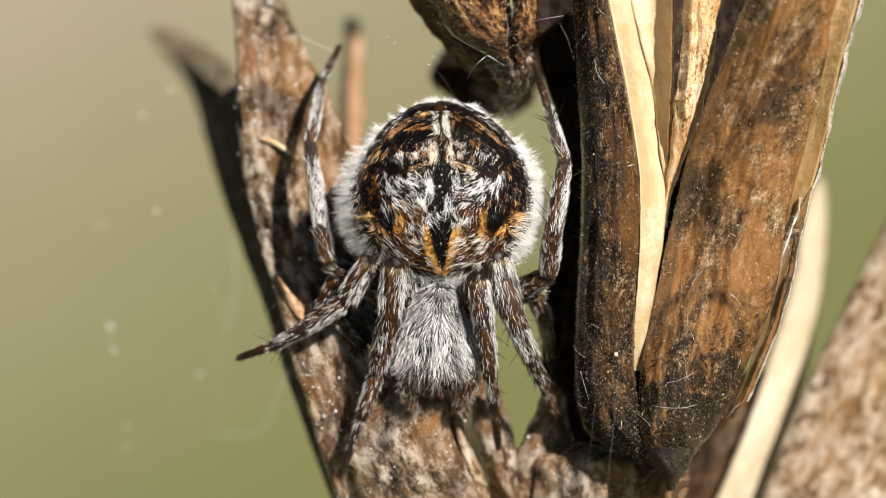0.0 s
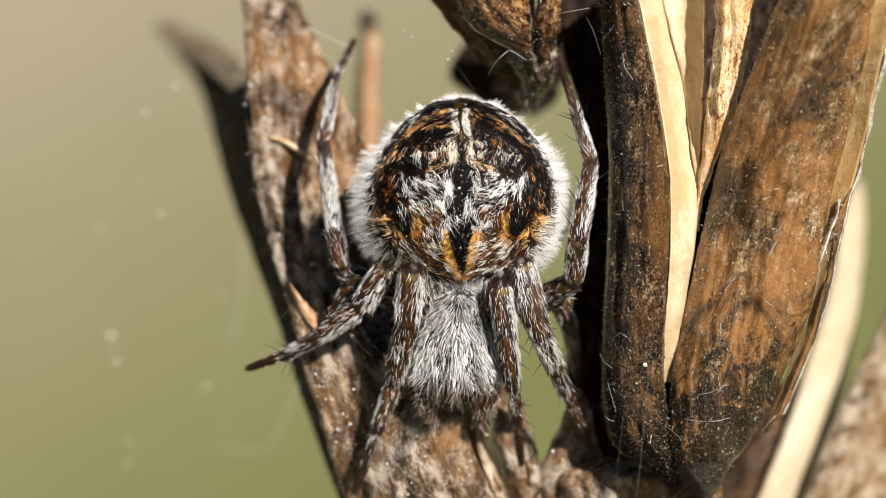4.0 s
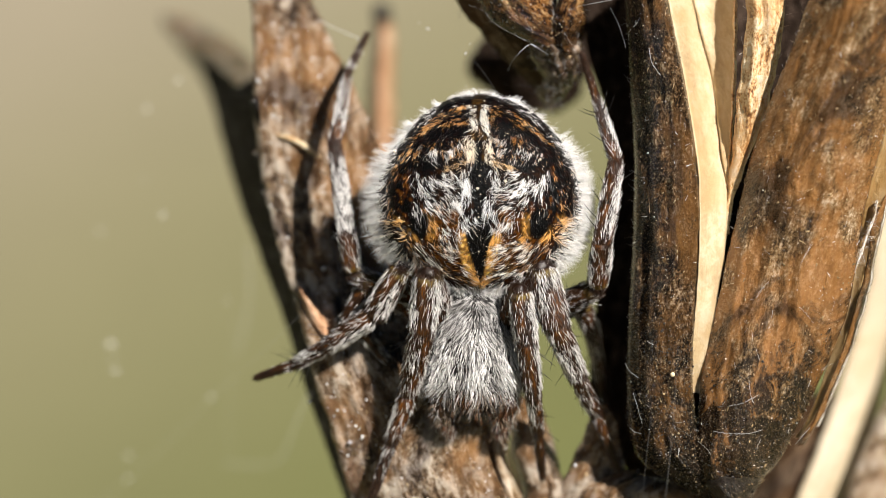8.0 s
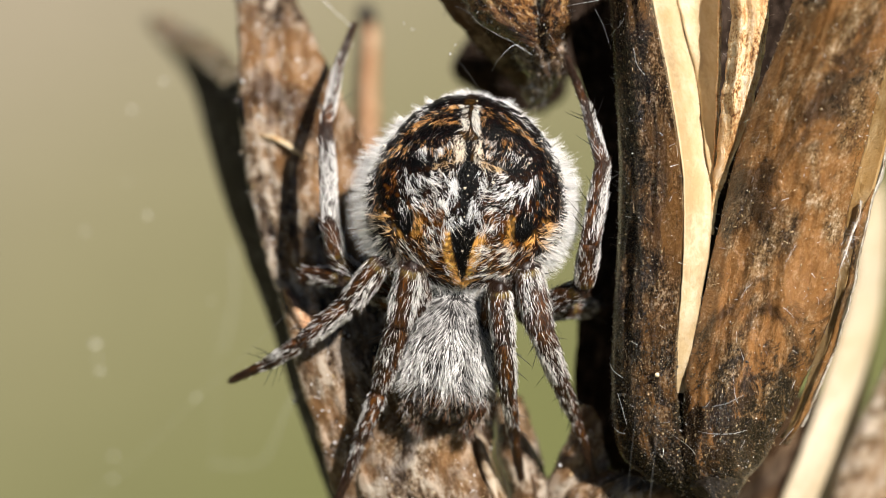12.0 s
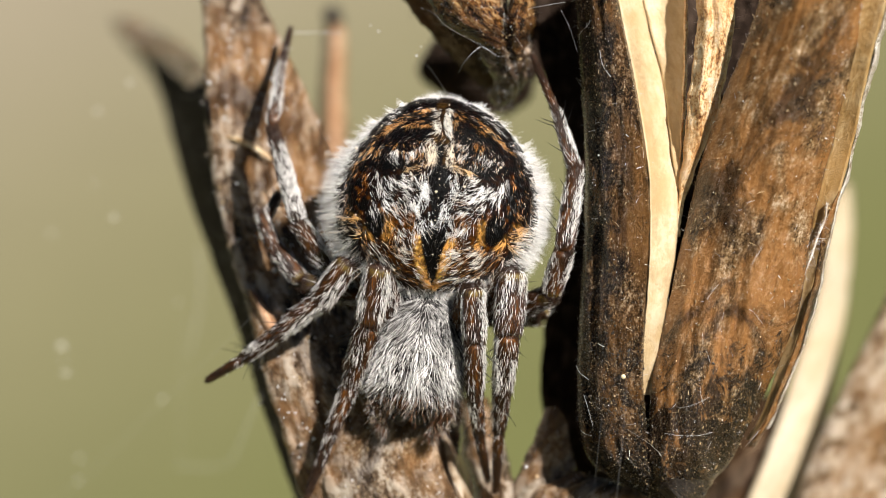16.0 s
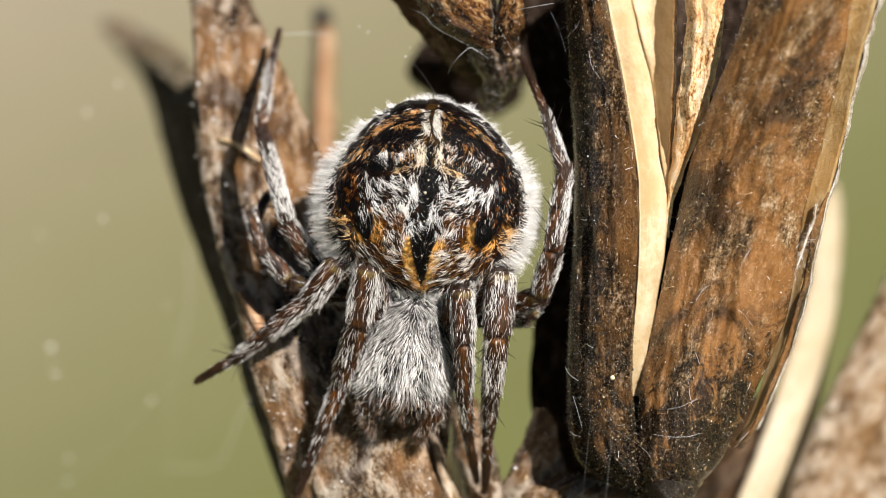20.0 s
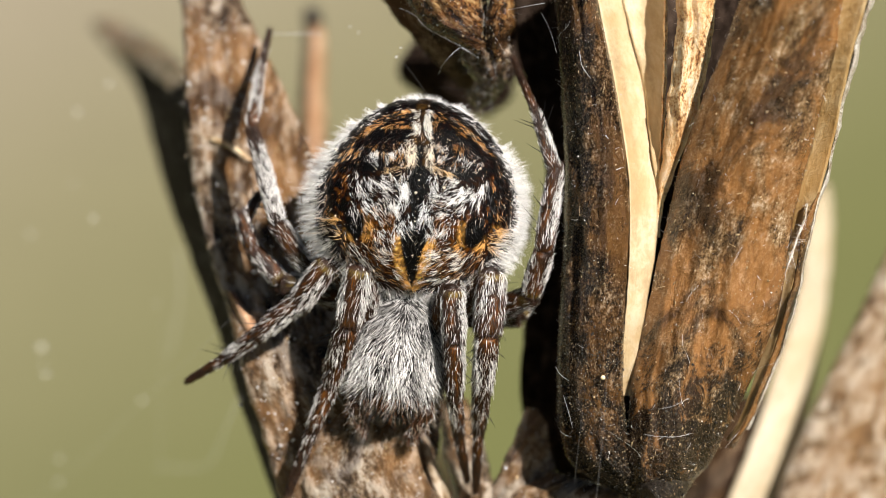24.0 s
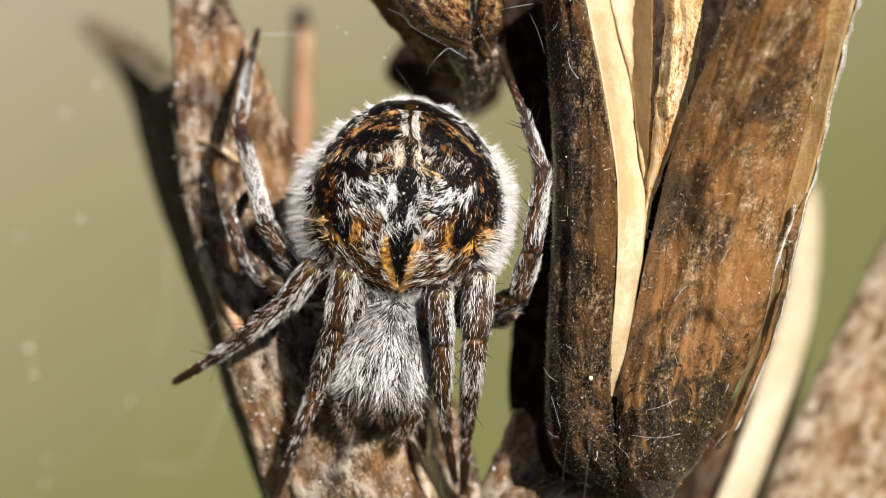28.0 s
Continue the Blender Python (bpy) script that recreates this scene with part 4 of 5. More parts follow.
    tagged(mesh_object("pollen_dust", v * MM, fc, [HAIR], ob, "pale yellow granules", tint=tc), kind="stuff")
    return ob


def head_shape(th, s):
    """Carapace: s runs from the waist (0) to the face (1) along -y; th round it."""
    w = 0.55 + 0.42 * np.sin(np.clip(s * 1.35 + 0.25, 0, 3) * 1.35) - 0.16 * smooth(0.6, 1.0, s)
    end = np.sqrt(np.clip(1 - (2 * s - 1) ** 6, 0, 1))
    w = w * end
    return np.stack([w * np.cos(th), 1.45 - 2.9 * s, 0.92 * w * np.sin(th) + 0.12 * np.sin(s * 3.1)], axis=-1)


def make_head():
    nt, ns = 56, 50
    th, s = np.meshgrid(np.linspace(0, 2 * math.pi, nt, endpoint=False), np.linspace(0.0005, 0.9995, ns), indexing="ij")
    p = head_shape(th.ravel(), s.ravel())
    faces = [(i * ns + j, i * ns + j + 1, ((i + 1) % nt) * ns + j + 1, ((i + 1) % nt) * ns + j) for i in range(nt) for j in range(ns - 1)]
    sv = s.ravel()
    tone = np.where((sv > 0.80)[:, None], UMBER * 0.12, GREY * 0.05)
    ob = mesh_object("cephalothorax", p * MM, faces, [BACK], spider, "grey-haired carapace", tint=tone)

    def coat(name, n, lo, hi, length, radius, colors, lift, label, tufts=False):
        t = rng.uniform(-0.5, math.pi + 0.5, n)
        q = lo + (hi - lo) * rng.uniform(0, 1, n)
        b = head_shape(t, q)
        k = wobble(b, 2.6, 6.0) + 0.5 * wobble(b, 7.0, 2.0) > rng.uniform(-0.75, 0.12, n)
        if tufts:
            k &= np.cos(b[:, 0] * 9.5) > rng.uniform(-0.7, 0.6, n)
        t, q, b = t[k], q[k], b[k]
        m = len(b)
        nrm = np.stack([np.cos(t), np.zeros(m), np.sin(t)], axis=1)
        fan = 1.5 * smooth(0.38, 0.10, q) + 0.45
        way = np.stack([fan * np.cos(t) + 0.12 * np.sign(b[:, 0]), -np.ones(m), np.zeros(m)], axis=1) + nrm * lift + rng.normal(scale=0.12, size=(m, 3))
        way[:, 0] += wobble(b, 2.4, 2.0) * (0.5 + 0.9 * smooth(0.5, 0.3, q))
        c = colors[rng.integers(0, len(colors), m)] * rng.uniform(0.65, 1.15, (m, 1))
        c = c * (0.55 + 0.45 * smooth(0.22, 0.50, q + 0.25 * wobble(b, 3.0, 9.0)))[:, None]
        bend = -nrm * 0.3 + rng.normal(scale=0.14, size=(m, 3)) + np.stack([wobble(b, 3.0, 4.0) * 0.8, np.zeros(m), np.zeros(m)], axis=1)
        v, fc, tc = hair_mesh(b, way, length * rng.uniform(0.55, 1.3, m), radius * rng.uniform(0.8, 1.15, m), bend, np.clip(c, 0, 0.85), rng, 4)
        tagged(mesh_object(name, v * MM, fc, [HAIR], ob, label, tint=tc, smooth=False), kind="stuff")

    coat("carapace_hair", 7200, 0.02, 0.76, 0.32, 0.0084, np.array([WHITE * 1.0, WHITE * 0.8, GREY * 0.5, BLACK * 3]), 0.36, "dense silver-grey hair")
    coat("nape_hair", 1900, 0.003, 0.2, 0.36, 0.0084, np.array([WHITE * 1.2, WHITE, GREY * 0.5]), 0.5, "grey hair on the nape")
    coat("crest_hair", 1900, 0.34, 0.62, 0.17, 0.0080, np.array([WHITE, WHITE * 0.9]), 0.10, "short bright hair on the crest")
    coat("brow_hair", 2000, 0.54, 0.78, 0.32, 0.0086, np.array([WHITE, WHITE * 1.05]), 0.30, "white tufts over the eyes", True)
    coat("fringe_hair", 420, 0.72, 0.86, 0.34, 0.0078, np.array([WHITE * 0.9, GREY, GREY * 0.6]), 0.4, "thin pale fringe over the face")
    coat("face_hair", 900, 0.82, 0.985, 0.26, 0.0078, np.array([GREY * 0.7, UMBER * 2, PALE * 0.7, PALE * 0.5, BLACK]), 0.5, "dark face hair")
    for x, sy, r in ((-0.12, 0.88, 0.055), (0.12, 0.88, 0.055), (-0.14, 0.93, 0.05), (0.14, 0.93, 0.05), (-0.42, 0.86, 0.045), (0.42, 0.86, 0.045), (-0.46, 0.89, 0.04), (0.46, 0.89, 0.04)):
        em = bmesh.new()
        bmesh.ops.create_icosphere(em, subdivisions=2, radius=r * 0.7 * MM)
        me = bpy.data.meshes.new("eye")
        em.to_mesh(me)
        me.materials.append(EYE)
        w = 0.75
        e = new("eye", me)
        e.parent = ob
        e.location = Vector((x, 1.45 - 2.9 * sy, 0.72 * math.sqrt(max(0, 1 - (x / w) ** 2)) + 0.03)) * MM
    for sx in (-1, 1):
        pts = [Vector((sx * 0.2, -1.15, -0.05)), Vector((sx * 0.22, -1.38, -0.2)), Vector((sx * 0.16, -1.6, -0.55))]
        v, f, uv = tube(pts, [0.26, 0.27, 0.12], 12, 5)
        mesh_object("chelicera", v, f, [CUTICLE], ob, "dark brown jaw", tint=np.tile(BLACK * 1.5, (len(v), 1)))
        pts = [Vector((sx * 0.6, -0.9, -0.2)), Vector((sx * 0.78, -1.2, 0.2)), Vector((sx * 0.62, -1.55, 0.05)), Vector((sx * 0.45, -1.8, -0.3))]
        v, f, uv = tube(pts, [0.13, 0.15, 0.14, 0.08], 10, 5)
        vv = np.array([tuple(a) for a in v]) / MM
        n = 420
        k = rng.integers(0, len(vv), n)
        way = np.stack([np.full(n, sx * 0.15), -np.ones(n), np.full(n, 0.35)], axis=1) + rng.normal(scale=0.4, size=(n, 3))
        cols = np.array([GREY, PALE * 0.6, UMBER * 1.5])[rng.integers(0, 3, n)]
        hv, hf, ht = hair_mesh(vv[k], way, rng.uniform(0.14, 0.32, n), np.full(n, 0.009), rng.normal(scale=0.2, size=(n, 3)), cols, rng)
        a, b, c, d = joined([(np.array([tuple(q) for q in v]), f, np.tile(UMBER * 0.25, (len(v), 1)), 0), (hv * MM, hf, ht, 1)])
        mesh_object("pedipalp", a, b, [CUTICLE, HAIR], ob, "hairy brown palp", tint=c, mat_ids=d)
    return ob


def segment(name, length, r0, r1, parent, seed, pale=0.5, hairs=200, spines=3, label="", dark_end=0.0, bare=1.0):
    """A leg joint along +z from its base, with banded skin, lying hair and a few black spines."""
    nt, ns = 14, 22
    t, s = np.meshgrid(np.linspace(0, 2 * math.pi, nt, endpoint=False), np.linspace(0, 1, ns), indexing="ij")
    t, s = t.ravel(), s.ravel()
    prof = lambda q: (r0 + (r1 - r0) * q + 0.10 * r0 * np.sin(q * math.pi)) * np.sqrt(np.clip(1 - np.abs(2 * q - 1) ** 14, 0.02, 1))
    r = prof(s)
    p = np.stack([r * np.cos(t), r * np.sin(t), s * length], axis=1)
    faces = [(i * ns + j, ((i + 1) % nt) * ns + j, ((i + 1) % nt) * ns + j + 1, i * ns + j + 1) for i in range(nt) for j in range(ns - 1)]
    faces += [tuple(i * ns for i in range(nt))[::-1], tuple(i * ns + ns - 1 for i in range(nt))]

    def patchy(q):
        """Rusty streaks and rings along the joint."""
        g = np.stack([q[:, 0] * 1.3, q[:, 1] * 1.3, q[:, 2] * 0.24], axis=1) + seed
        ring = np.cos((q[:, 2] / length - 0.08) * 2 * math.pi * max(1, round(length / 0.75)))
        return 1.25 * wobble(g, 3.0, seed) + 0.5 * wobble(g, 8.0, seed + 1) + 0.06 * ring

    def skin(q):
        z = q[:, 2] / length
        w = patchy(q)
        rusty = smooth(-0.15, 0.25, w)[:, None]
        c = UMBER * 0.10 * (1 - rusty) + (RUST * (0.60 - 0.1 * pale) + ORANGE * 0.04) * rusty
        c = c * (1 + 0.7 * wobble(q, 16.0, seed))[:, None]
        d = smooth(0.62 if dark_end < 1 else 0.2, 0.9 if dark_end < 1 else 0.6, z)[:, None] * dark_end
        cap = smooth(0.20, 0.12, z)[:, None] * (name == "patella")
        c = c * (1 - cap) + np.array((0.17, 0.115, 0.018)) * cap
        if name == "leg":
            ring = smooth(0.80, 0.86, z)[:, None]
            tip = smooth(0.90, 0.95, z)[:, None]
            c = c * (1 - ring) + np.array((0.15, 0.10, 0.016)) * ring * (1 - tip) + UMBER * 0.2 * tip
        knee = smooth(0.09, 0.05, z)[:, None] * (name == "patella")
        c = c * (1 - knee) + UMBER * 0.3 * knee
        return np.clip(c * (1 - d) + BLACK * 1.5 * d, 0.001, 0.8)

    n = hairs
    ht, hs = rng.uniform(0, 2 * math.pi, n), 0.01 + 0.96 * rng.uniform(0, 1, n) ** 1.0
    hr = prof(hs)
    nrm = np.stack([np.cos(ht), np.sin(ht), np.zeros(n)], axis=1)
    b = np.stack([hr * np.cos(ht), hr * np.sin(ht), hs * length], axis=1)
    way = nrm * (0.34 + 0.6 * smooth(0.12, 0.0, hs)[:, None]) + np.array((0, 0, 1.0)) + rng.normal(scale=0.13, size=(n, 3))
    dark = smooth(-0.16, 0.16, patchy(b) + 0.34 * smooth(0.55, 0.95, nrm[:, 1]))
    white = rng.uniform(0, 1, n) < bare * (0.90 - 0.74 * dark) * (0.55 + 0.45 * pale) * (1 - 0.8 * dark_end * smooth(0.55 if dark_end < 1 else 0.0, 0.85 if dark_end < 1 else 0.4, hs))
    white &= ((dark_end < 1) | (hs < 0.5) & (rng.uniform(0, 1, n) < 0.4)) & ~((dark_end == 0.8) & (hs > 0.78)) & ~((dark_end == 0.4) & (hs > 0.88))
    c = np.where(white[:, None], WHITE, UMBER * 0.5) * rng.uniform(0.7, 1.12, (n, 1))
    le = (0.13 + 0.38 * r0) * rng.uniform(0.55, 1.35, n) * np.where(white, 1.0, 0.7)
    side = np.cross(nrm, np.array((0, 0, 1.0)))
    hv, hf, hc = hair_mesh(b, way, le, np.where(white, 0.0070, 0.0060) * rng.uniform(0.8, 1.15, n), -nrm * 0.22 + side * rng.normal(scale=0.22, size=(n, 1)), c, rng)
    pieces = [(p * MM, faces, skin(p), 0), (hv * MM, hf, hc, 1)]
    if spines:
        st, ss = rng.uniform(0, 2 * math.pi, spines), rng.uniform(0.15, 0.9, spines)
        sr = prof(ss)
        sn = np.stack([np.cos(st), np.sin(st), np.zeros(spines)], axis=1)
        sb = np.stack([sr * np.cos(st), sr * np.sin(st), ss * length], axis=1)
        sv, sf, sc = hair_mesh(sb, sn + np.array((0, 0, 0.75)), rng.uniform(0.32, 0.62, spines), np.full(spines, 0.0125), -sn * 0.1, np.tile(BLACK, (spines, 1)), rng)
        pieces.append((sv * MM, sf, sc, 1))
    v, f, tc, mi = joined(pieces)
    return mesh_object(name, v, f, [CUTICLE, HAIR], parent, label, tint=tc, mat_ids=mi)


# Joints of each leg from body to claw in its three postures: at rest, stepping, settled.
# (across, down, mm towards the lens)
LEGS = {
    "upper_a": ([(640, 560, -0.9), (523, 488, -0.3), (514, 436, -0.1), (490, 262, -1.0), (513, 136, -1.9), (545, 70, -2.6)],
                [(610, 540, -0.9), (522, 445, -0.3), (507, 388, -0.1), (510, 205, -1.0), (533, 112, -1.9), (556, 30, -2.6)],
                [(620, 545, -0.9), (550, 455, -0.2), (514, 398, 0.0), (466, 226, -1.1), (480, 130, -2.0), (498, 54, -2.7)],
                (0.24, 0.22, 0.20, 0.14, 0.09), 0.6),
    "side_a": ([(690, 560, -0.6), (612, 478, 0.6), (560, 562, 0.2), (478, 618, -0.3), (420, 650, -0.7), (357, 672, -1.1)],
               [(680, 550, -0.6), (596, 452, 0.6), (532, 525, 0.2), (440, 608, -0.3), (385, 645, -0.7), (326, 678, -1.1)],
               [(690, 555, -0.6), (606, 460, 0.6), (556, 528, 0.2), (474, 594, -0.3), (416, 636, -0.7), (354, 673, -1.1)],
               (0.30, 0.28, 0.24, 0.18, 0.11), 0.55),
    "front_a": ([(700, 640, -0.5), (655, 488, 1.1), (645, 590, 0.8), (620, 705, 0.1), (590, 790, -0.25), (556, 885, -0.5)],
                [(670, 630, -0.5), (652, 462, 1.1), (618, 570, 0.8), (578, 690, 0.1), (540, 780, -0.3), (500, 885, -0.7)],
                [(685, 635, -0.5), (657, 468, 1.1), (636, 575, 0.8), (606, 680, 0.1), (573, 762, -0.25), (530, 875, -0.6)],
                (0.32, 0.31, 0.28, 0.20, 0.13), 0.5),
    "rear_a": ([(650, 540, -0.8), (550, 505, -0.4), (520, 565, -0.7), (560, 620, -0.9), (600, 660, -1.0), (620, 700, -1.1)],
               [(640, 520, -0.8), (520, 485, -0.4), (470, 435, -0.6), (452, 392, -0.8), (470, 360, -1.0), (490, 340, -1.1)],
               [(640, 530, -0.8), (520, 500, -0.4), (468, 440, -0.6), (452, 392, -0.8), (470, 360, -1.0), (490, 340, -1.1)],
               (0.26, 0.22, 0.18, 0.13, 0.08), 0.1),
    "upper_b": ([(860, 560, -1.0), (955, 515, 0.1), (962, 445, 0.7), (988, 290, 0.7), (958, 196, 0.3), (930, 108, -0.6)],
                [(860, 560, -1.0), (960, 512, 0.1), (972, 445, 0.7), (996, 300, 0.7), (972, 210, 0.3), (926, 104, -0.6)],
                [(870, 560, -1.0), (958, 525, 0.1), (982, 448, 0.7), (1004, 304, 0.7), (968, 196, 0.3), (928, 102, -0.6)],
                (0.26, 0.24, 0.22, 0.16, 0.09), 0.7),
    "side_b": ([(790, 570, -0.6), (855, 478, 0.9), (882, 580, 0.9), (922, 676, 0.2), (952, 738, -0.5), (982, 812, -1.0)],
               [(790, 570, -0.6), (870, 478, 0.9), (868, 590, 0.9), (866, 690, 0.3), (864, 760, -0.4), (862, 855, -1.2)],
               [(800, 570, -0.6), (892, 478, 0.9), (884, 590, 0.9), (874, 690, 0.3), (868, 765, -0.4), (862, 870, -1.2)],
               (0.34, 0.33, 0.28, 0.20, 0.12), 0.75),
    "front_b": ([(765, 640, -0.5), (818, 518, 1.1), (830, 610, 1.0), (842, 705, 0.4), (850, 775, -0.4), (858, 850, -1.2)],
                [(765, 640, -0.5), (802, 512, 1.1), (806, 605, 1.0), (812, 705, 0.4), (822, 775, -0.4), (838, 850, -1.2)],
                [(770, 640, -0.5), (822, 508, 1.1), (825, 605, 1.0), (826, 705, 0.4), (833, 775, -0.4), (848, 850, -1.2)],
                (0.27, 0.26, 0.24, 0.17, 0.11), 0.3),
    "rear_b": ([(840, 560, -1.6), (925, 545, -1.0), (945, 590, -1.6), (955, 640, -2.2), (960, 680, -2.6), (965, 720, -3.0)],
               [(840, 560, -1.6), (930, 555, -1.0), (960, 520, -1.4), (975, 470, -1.9), (985, 440, -2.2), (990, 400, -2.6)],
               [(840, 560, -1.6), (938, 560, -1.0), (962, 520, -1.4), (978, 470, -1.9), (988, 440, -2.2), (992, 400, -2.6)],
               (0.26, 0.22, 0.18, 0.13, 0.08), 0.3),
}
NAMES = ("leg", "patella", "tibia", "metatarsus", "tarsus")
# seconds and posture: 0 rest, 1 stepping, 2 settled
BEATS = [(0.0, 0.0), (11.2, 0.0), (11.6, 0.15), (12.0, 0.55), (12.25, 0.82), (12.5, 1.0), (13.0, 1.12), (13.6, 1.65), (14.1, 1.93), (14.5, 2.0), (28.0, 2.0)]
QUICK = [(0.0, 0.0), (11.2, 0.0), (11.8, 0.08), (12.1, 0.2), (12.22, 0.95), (12.5, 1.0), (13.0, 1.12), (13.6, 1.65), (14.1, 1.93), (14.5, 2.0), (28.0, 2.0)]


def blend(three, k):
    i = min(int(k), 1)
    return three[i].lerp(three[i + 1], k - i)


def along(a, b):
    """The pose (metres) of a leg joint from a to b, its back to the lens."""
    z = (b - a).normalized()
    y = Vector((0, 0, 1)) - z * z.z
    y.normalize()
    x = y.cross(z)
    m = Matrix((x, y, z)).transposed().to_4x4()
    m.translation = a * MM
    return m


def flat_turn(u, v, z, degrees):
    m = Matrix.Rotation(radians(degrees), 4, "Z")
    m.translation = at(u, v, z) * MM
    return m


abdomen = make_abdomen()
head = make_head()
MOVERS = []
ABDOMEN = [(746, 345, 0.2, 0.2), (754, 343, 0.2, -6.4), (759, 347, 0.2, -4.2)]
HEAD = [(741, 618, -0.1, -1.2), (708, 614, -0.1, -9.5), (729, 618, -0.1, -8.8)]


def body_rows(three):
    rows = []
    for t, k in BEATS:
        i = min(int(k), 1)
        a, b = np.array(three[i]), np.array(three[i + 1])
        rows.append((t, flat_turn(*(a + (b - a) * (k - i)))))
    return rows


MOVERS += [(abdomen, body_rows(ABDOMEN)), (head, body_rows(HEAD))]
for li, (leg_name, (rest, step, settled, radii, pale)) in enumerate(LEGS.items()):
    radii = [q * 0.86 for q in radii]
    joints = [[at(*q) for q in state] for state in (rest, step, settled)]
    parent = spider
    made = []
    for k in range(5):
        length = max((joints[s][k + 1] - joints[s][k]).length for s in (0, 2)) + 0.06
        r1 = radii[k] * 0.92 if k in (0, 1) else (radii[k + 1] if k < 4 else radii[k] * 0.55)
        n = int(1120 * length * (radii[k] + 0.08) / 0.3)
        made.append(segment(NAMES[k], length, radii[k], r1, spider if k == 0 else made[0], li * 3.7 + k, pale if k > 0 else pale * 0.5, n, 0 if k in (1, 4) else 9, "hairy banded leg" if k == 0 else "", 1.0 if k == 4 else (0.4 if leg_name == "upper_b" else 0.8 if (k == 3) != (leg_name == "upper_a" and k > 1) else 0.4), 0.8 if leg_name.startswith("rear") else 1.0))
    beats = QUICK if leg_name == "side_b" else BEATS
    rows = [[] for _ in range(5)]
    for t, k in beats:
        pts = [blend([joints[s][j] for s in range(3)], k) for j in range(6)]
        ms = [along(pts[j], pts[j + 1]) for j in range(5)]
        for j in range(5):
            rows[j].append((t, ms[0] if j == 0 else ms[0].inverted() @ ms[j]))
    MOVERS += list(zip(made, rows))

# the lens is focused on a pale grain that sits on the pod
fm = bmesh.new()
bmesh.ops.create_icosphere(fm, subdivisions=2, radius=0.05 * MM)
for q in fm.verts:
    q.co *= 1 + 0.3 * noise.noise(q.co * 20000)
fme = bpy.data.meshes.new("pollen_grain")
fm.to_mesh(fme)
fme.materials.append(GRAIN)
grain_ob = tagged(new("pollen_grain", fme), "pale grain stuck to the dark pod", "grain")
grain_ob.matrix_world = FRAME @ Matrix.Translation(at(1088, 668, 1.22) * MM)
cam.data.dof.focus_object = grain_ob

# ---- fibres, grains and silk ----
def scatter(parent, skin_names, n, seed, length, radius, colors, lift, name, label, curl=0.5, edges=False):
    """Loose pale fibres lying on the skins of a pod."""
    r = np.random.default_rng(seed)
    pts = np.concatenate([(EDGES if edges else SKINS)[k] for k in skin_names])
    b = pts[r.integers(0, len(pts), n)]
    way = np.stack([r.normal(scale=0.8, size=n), r.normal(scale=1.0, size=n), np.abs(r.normal(scale=lift, size=n))], axis=1)
    bend = np.stack([r.normal(scale=curl, size=n), r.normal(scale=curl, size=n), -np.abs(way[:, 2]) * 0.6], axis=1)
    c = colors[r.integers(0, len(colors), n)] * r.uniform(0.6, 1.15, (n, 1))
    le = length * r.uniform(0.4, 1.6, n)
    v, f, t = hair_mesh(b - np.array((0, 0, 0.01)), way, le, np.full(n, radius), bend, np.clip(c, 0, 0.85), r, segs=4)
    tagged(mesh_object(name, v * MM, f, [HAIR], parent, label, tint=t, smooth=False), kind="stuff")


def grains(parent, skin_names, n, seed, size, name, label, tones, below=None):
    r = np.random.default_rng(seed)
    pts = np.concatenate([SKINS[k] for k in skin_names])
    if below is not None:
        pts = pts[pts[:, 1] < below + 1.1 * wobble(pts, 0.9, seed) + r.exponential(0.35, len(pts))]
    pieces = []
    octa = np.array([(1, 0, 0), (-1, 0, 0), (0, 1, 0), (0, -1, 0), (0, 0, 1), (0, 0, -1)], dtype=float)
    fcs = [(0, 2, 4), (2, 1, 4), (1, 3, 4), (3, 0, 4), (2, 0, 5), (1, 2, 5), (3, 1, 5), (0, 3, 5)]
    for k in r.integers(0, len(pts), n):
        s = size * r.uniform(0.5, 1.0) * (2.0 if r.uniform() < 0.06 else 1)
        v = octa * s * r.uniform(0.6, 1.3, (6, 1)) + pts[k] + np.array((r.uniform(-0.05, 0.05), r.uniform(-0.05, 0.05), s * 0.5))
        pieces.append((v * MM, fcs, np.tile(tones[r.integers(0, len(tones))], (6, 1)), 0))
    v, f, t, _ = joined(pieces)
    tagged(mesh_object(name, v, f, [HAIR], parent, label, tint=t), kind="stuff")


TONES = np.array([WHITE, CREAM_HAIR, PALE, GREY])
# Pale fibres, thickened so that many pass for streaky glints.
scatter(pod, ["valve", "valve.001"], 520, 3, 0.075, 0.0068, TONES, 0.3, "fuzz", "fine pale fuzz", 0.9)
scatter(pod, ["valve", "valve.001"], 16, 13, 0.32, 0.0042, np.array([WHITE]), 0.3, "loose_fuzz", "curled white fibres", 0.9)
scatter(pod, ["rim"], 200, 4, 0.09, 0.005, TONES, 0.6, "fuzz", "fine pale fuzz", 0.8)
# Loose pale grains; the white ones also stand in for glints.
grains(pod, ["valve", "valve.001", "valve"], 700, 5, 0.0125, "dust_glint", "pale grains, part of them as glints", np.array([CREAM_HAIR, WHITE, PALE]))
scatter(pod, ["valve", "valve.001", "septum", "rim"], 700, 23, 0.07, 0.006, TONES * 0.8, 0.5, "edge_fuzz", "frayed pale edge fuzz", 0.8, True)
scatter(upper, ["valve.002", "flap"], 160, 24, 0.12, 0.007, TONES * 0.8, 0.5, "edge_fuzz", "frayed pale edge fuzz", 0.8, True)
scatter(upper, ["valve.002", "flap"], 160, 6, 0.06, 0.005, TONES, 0.4, "fuzz", "fine pale fuzz", 0.9)
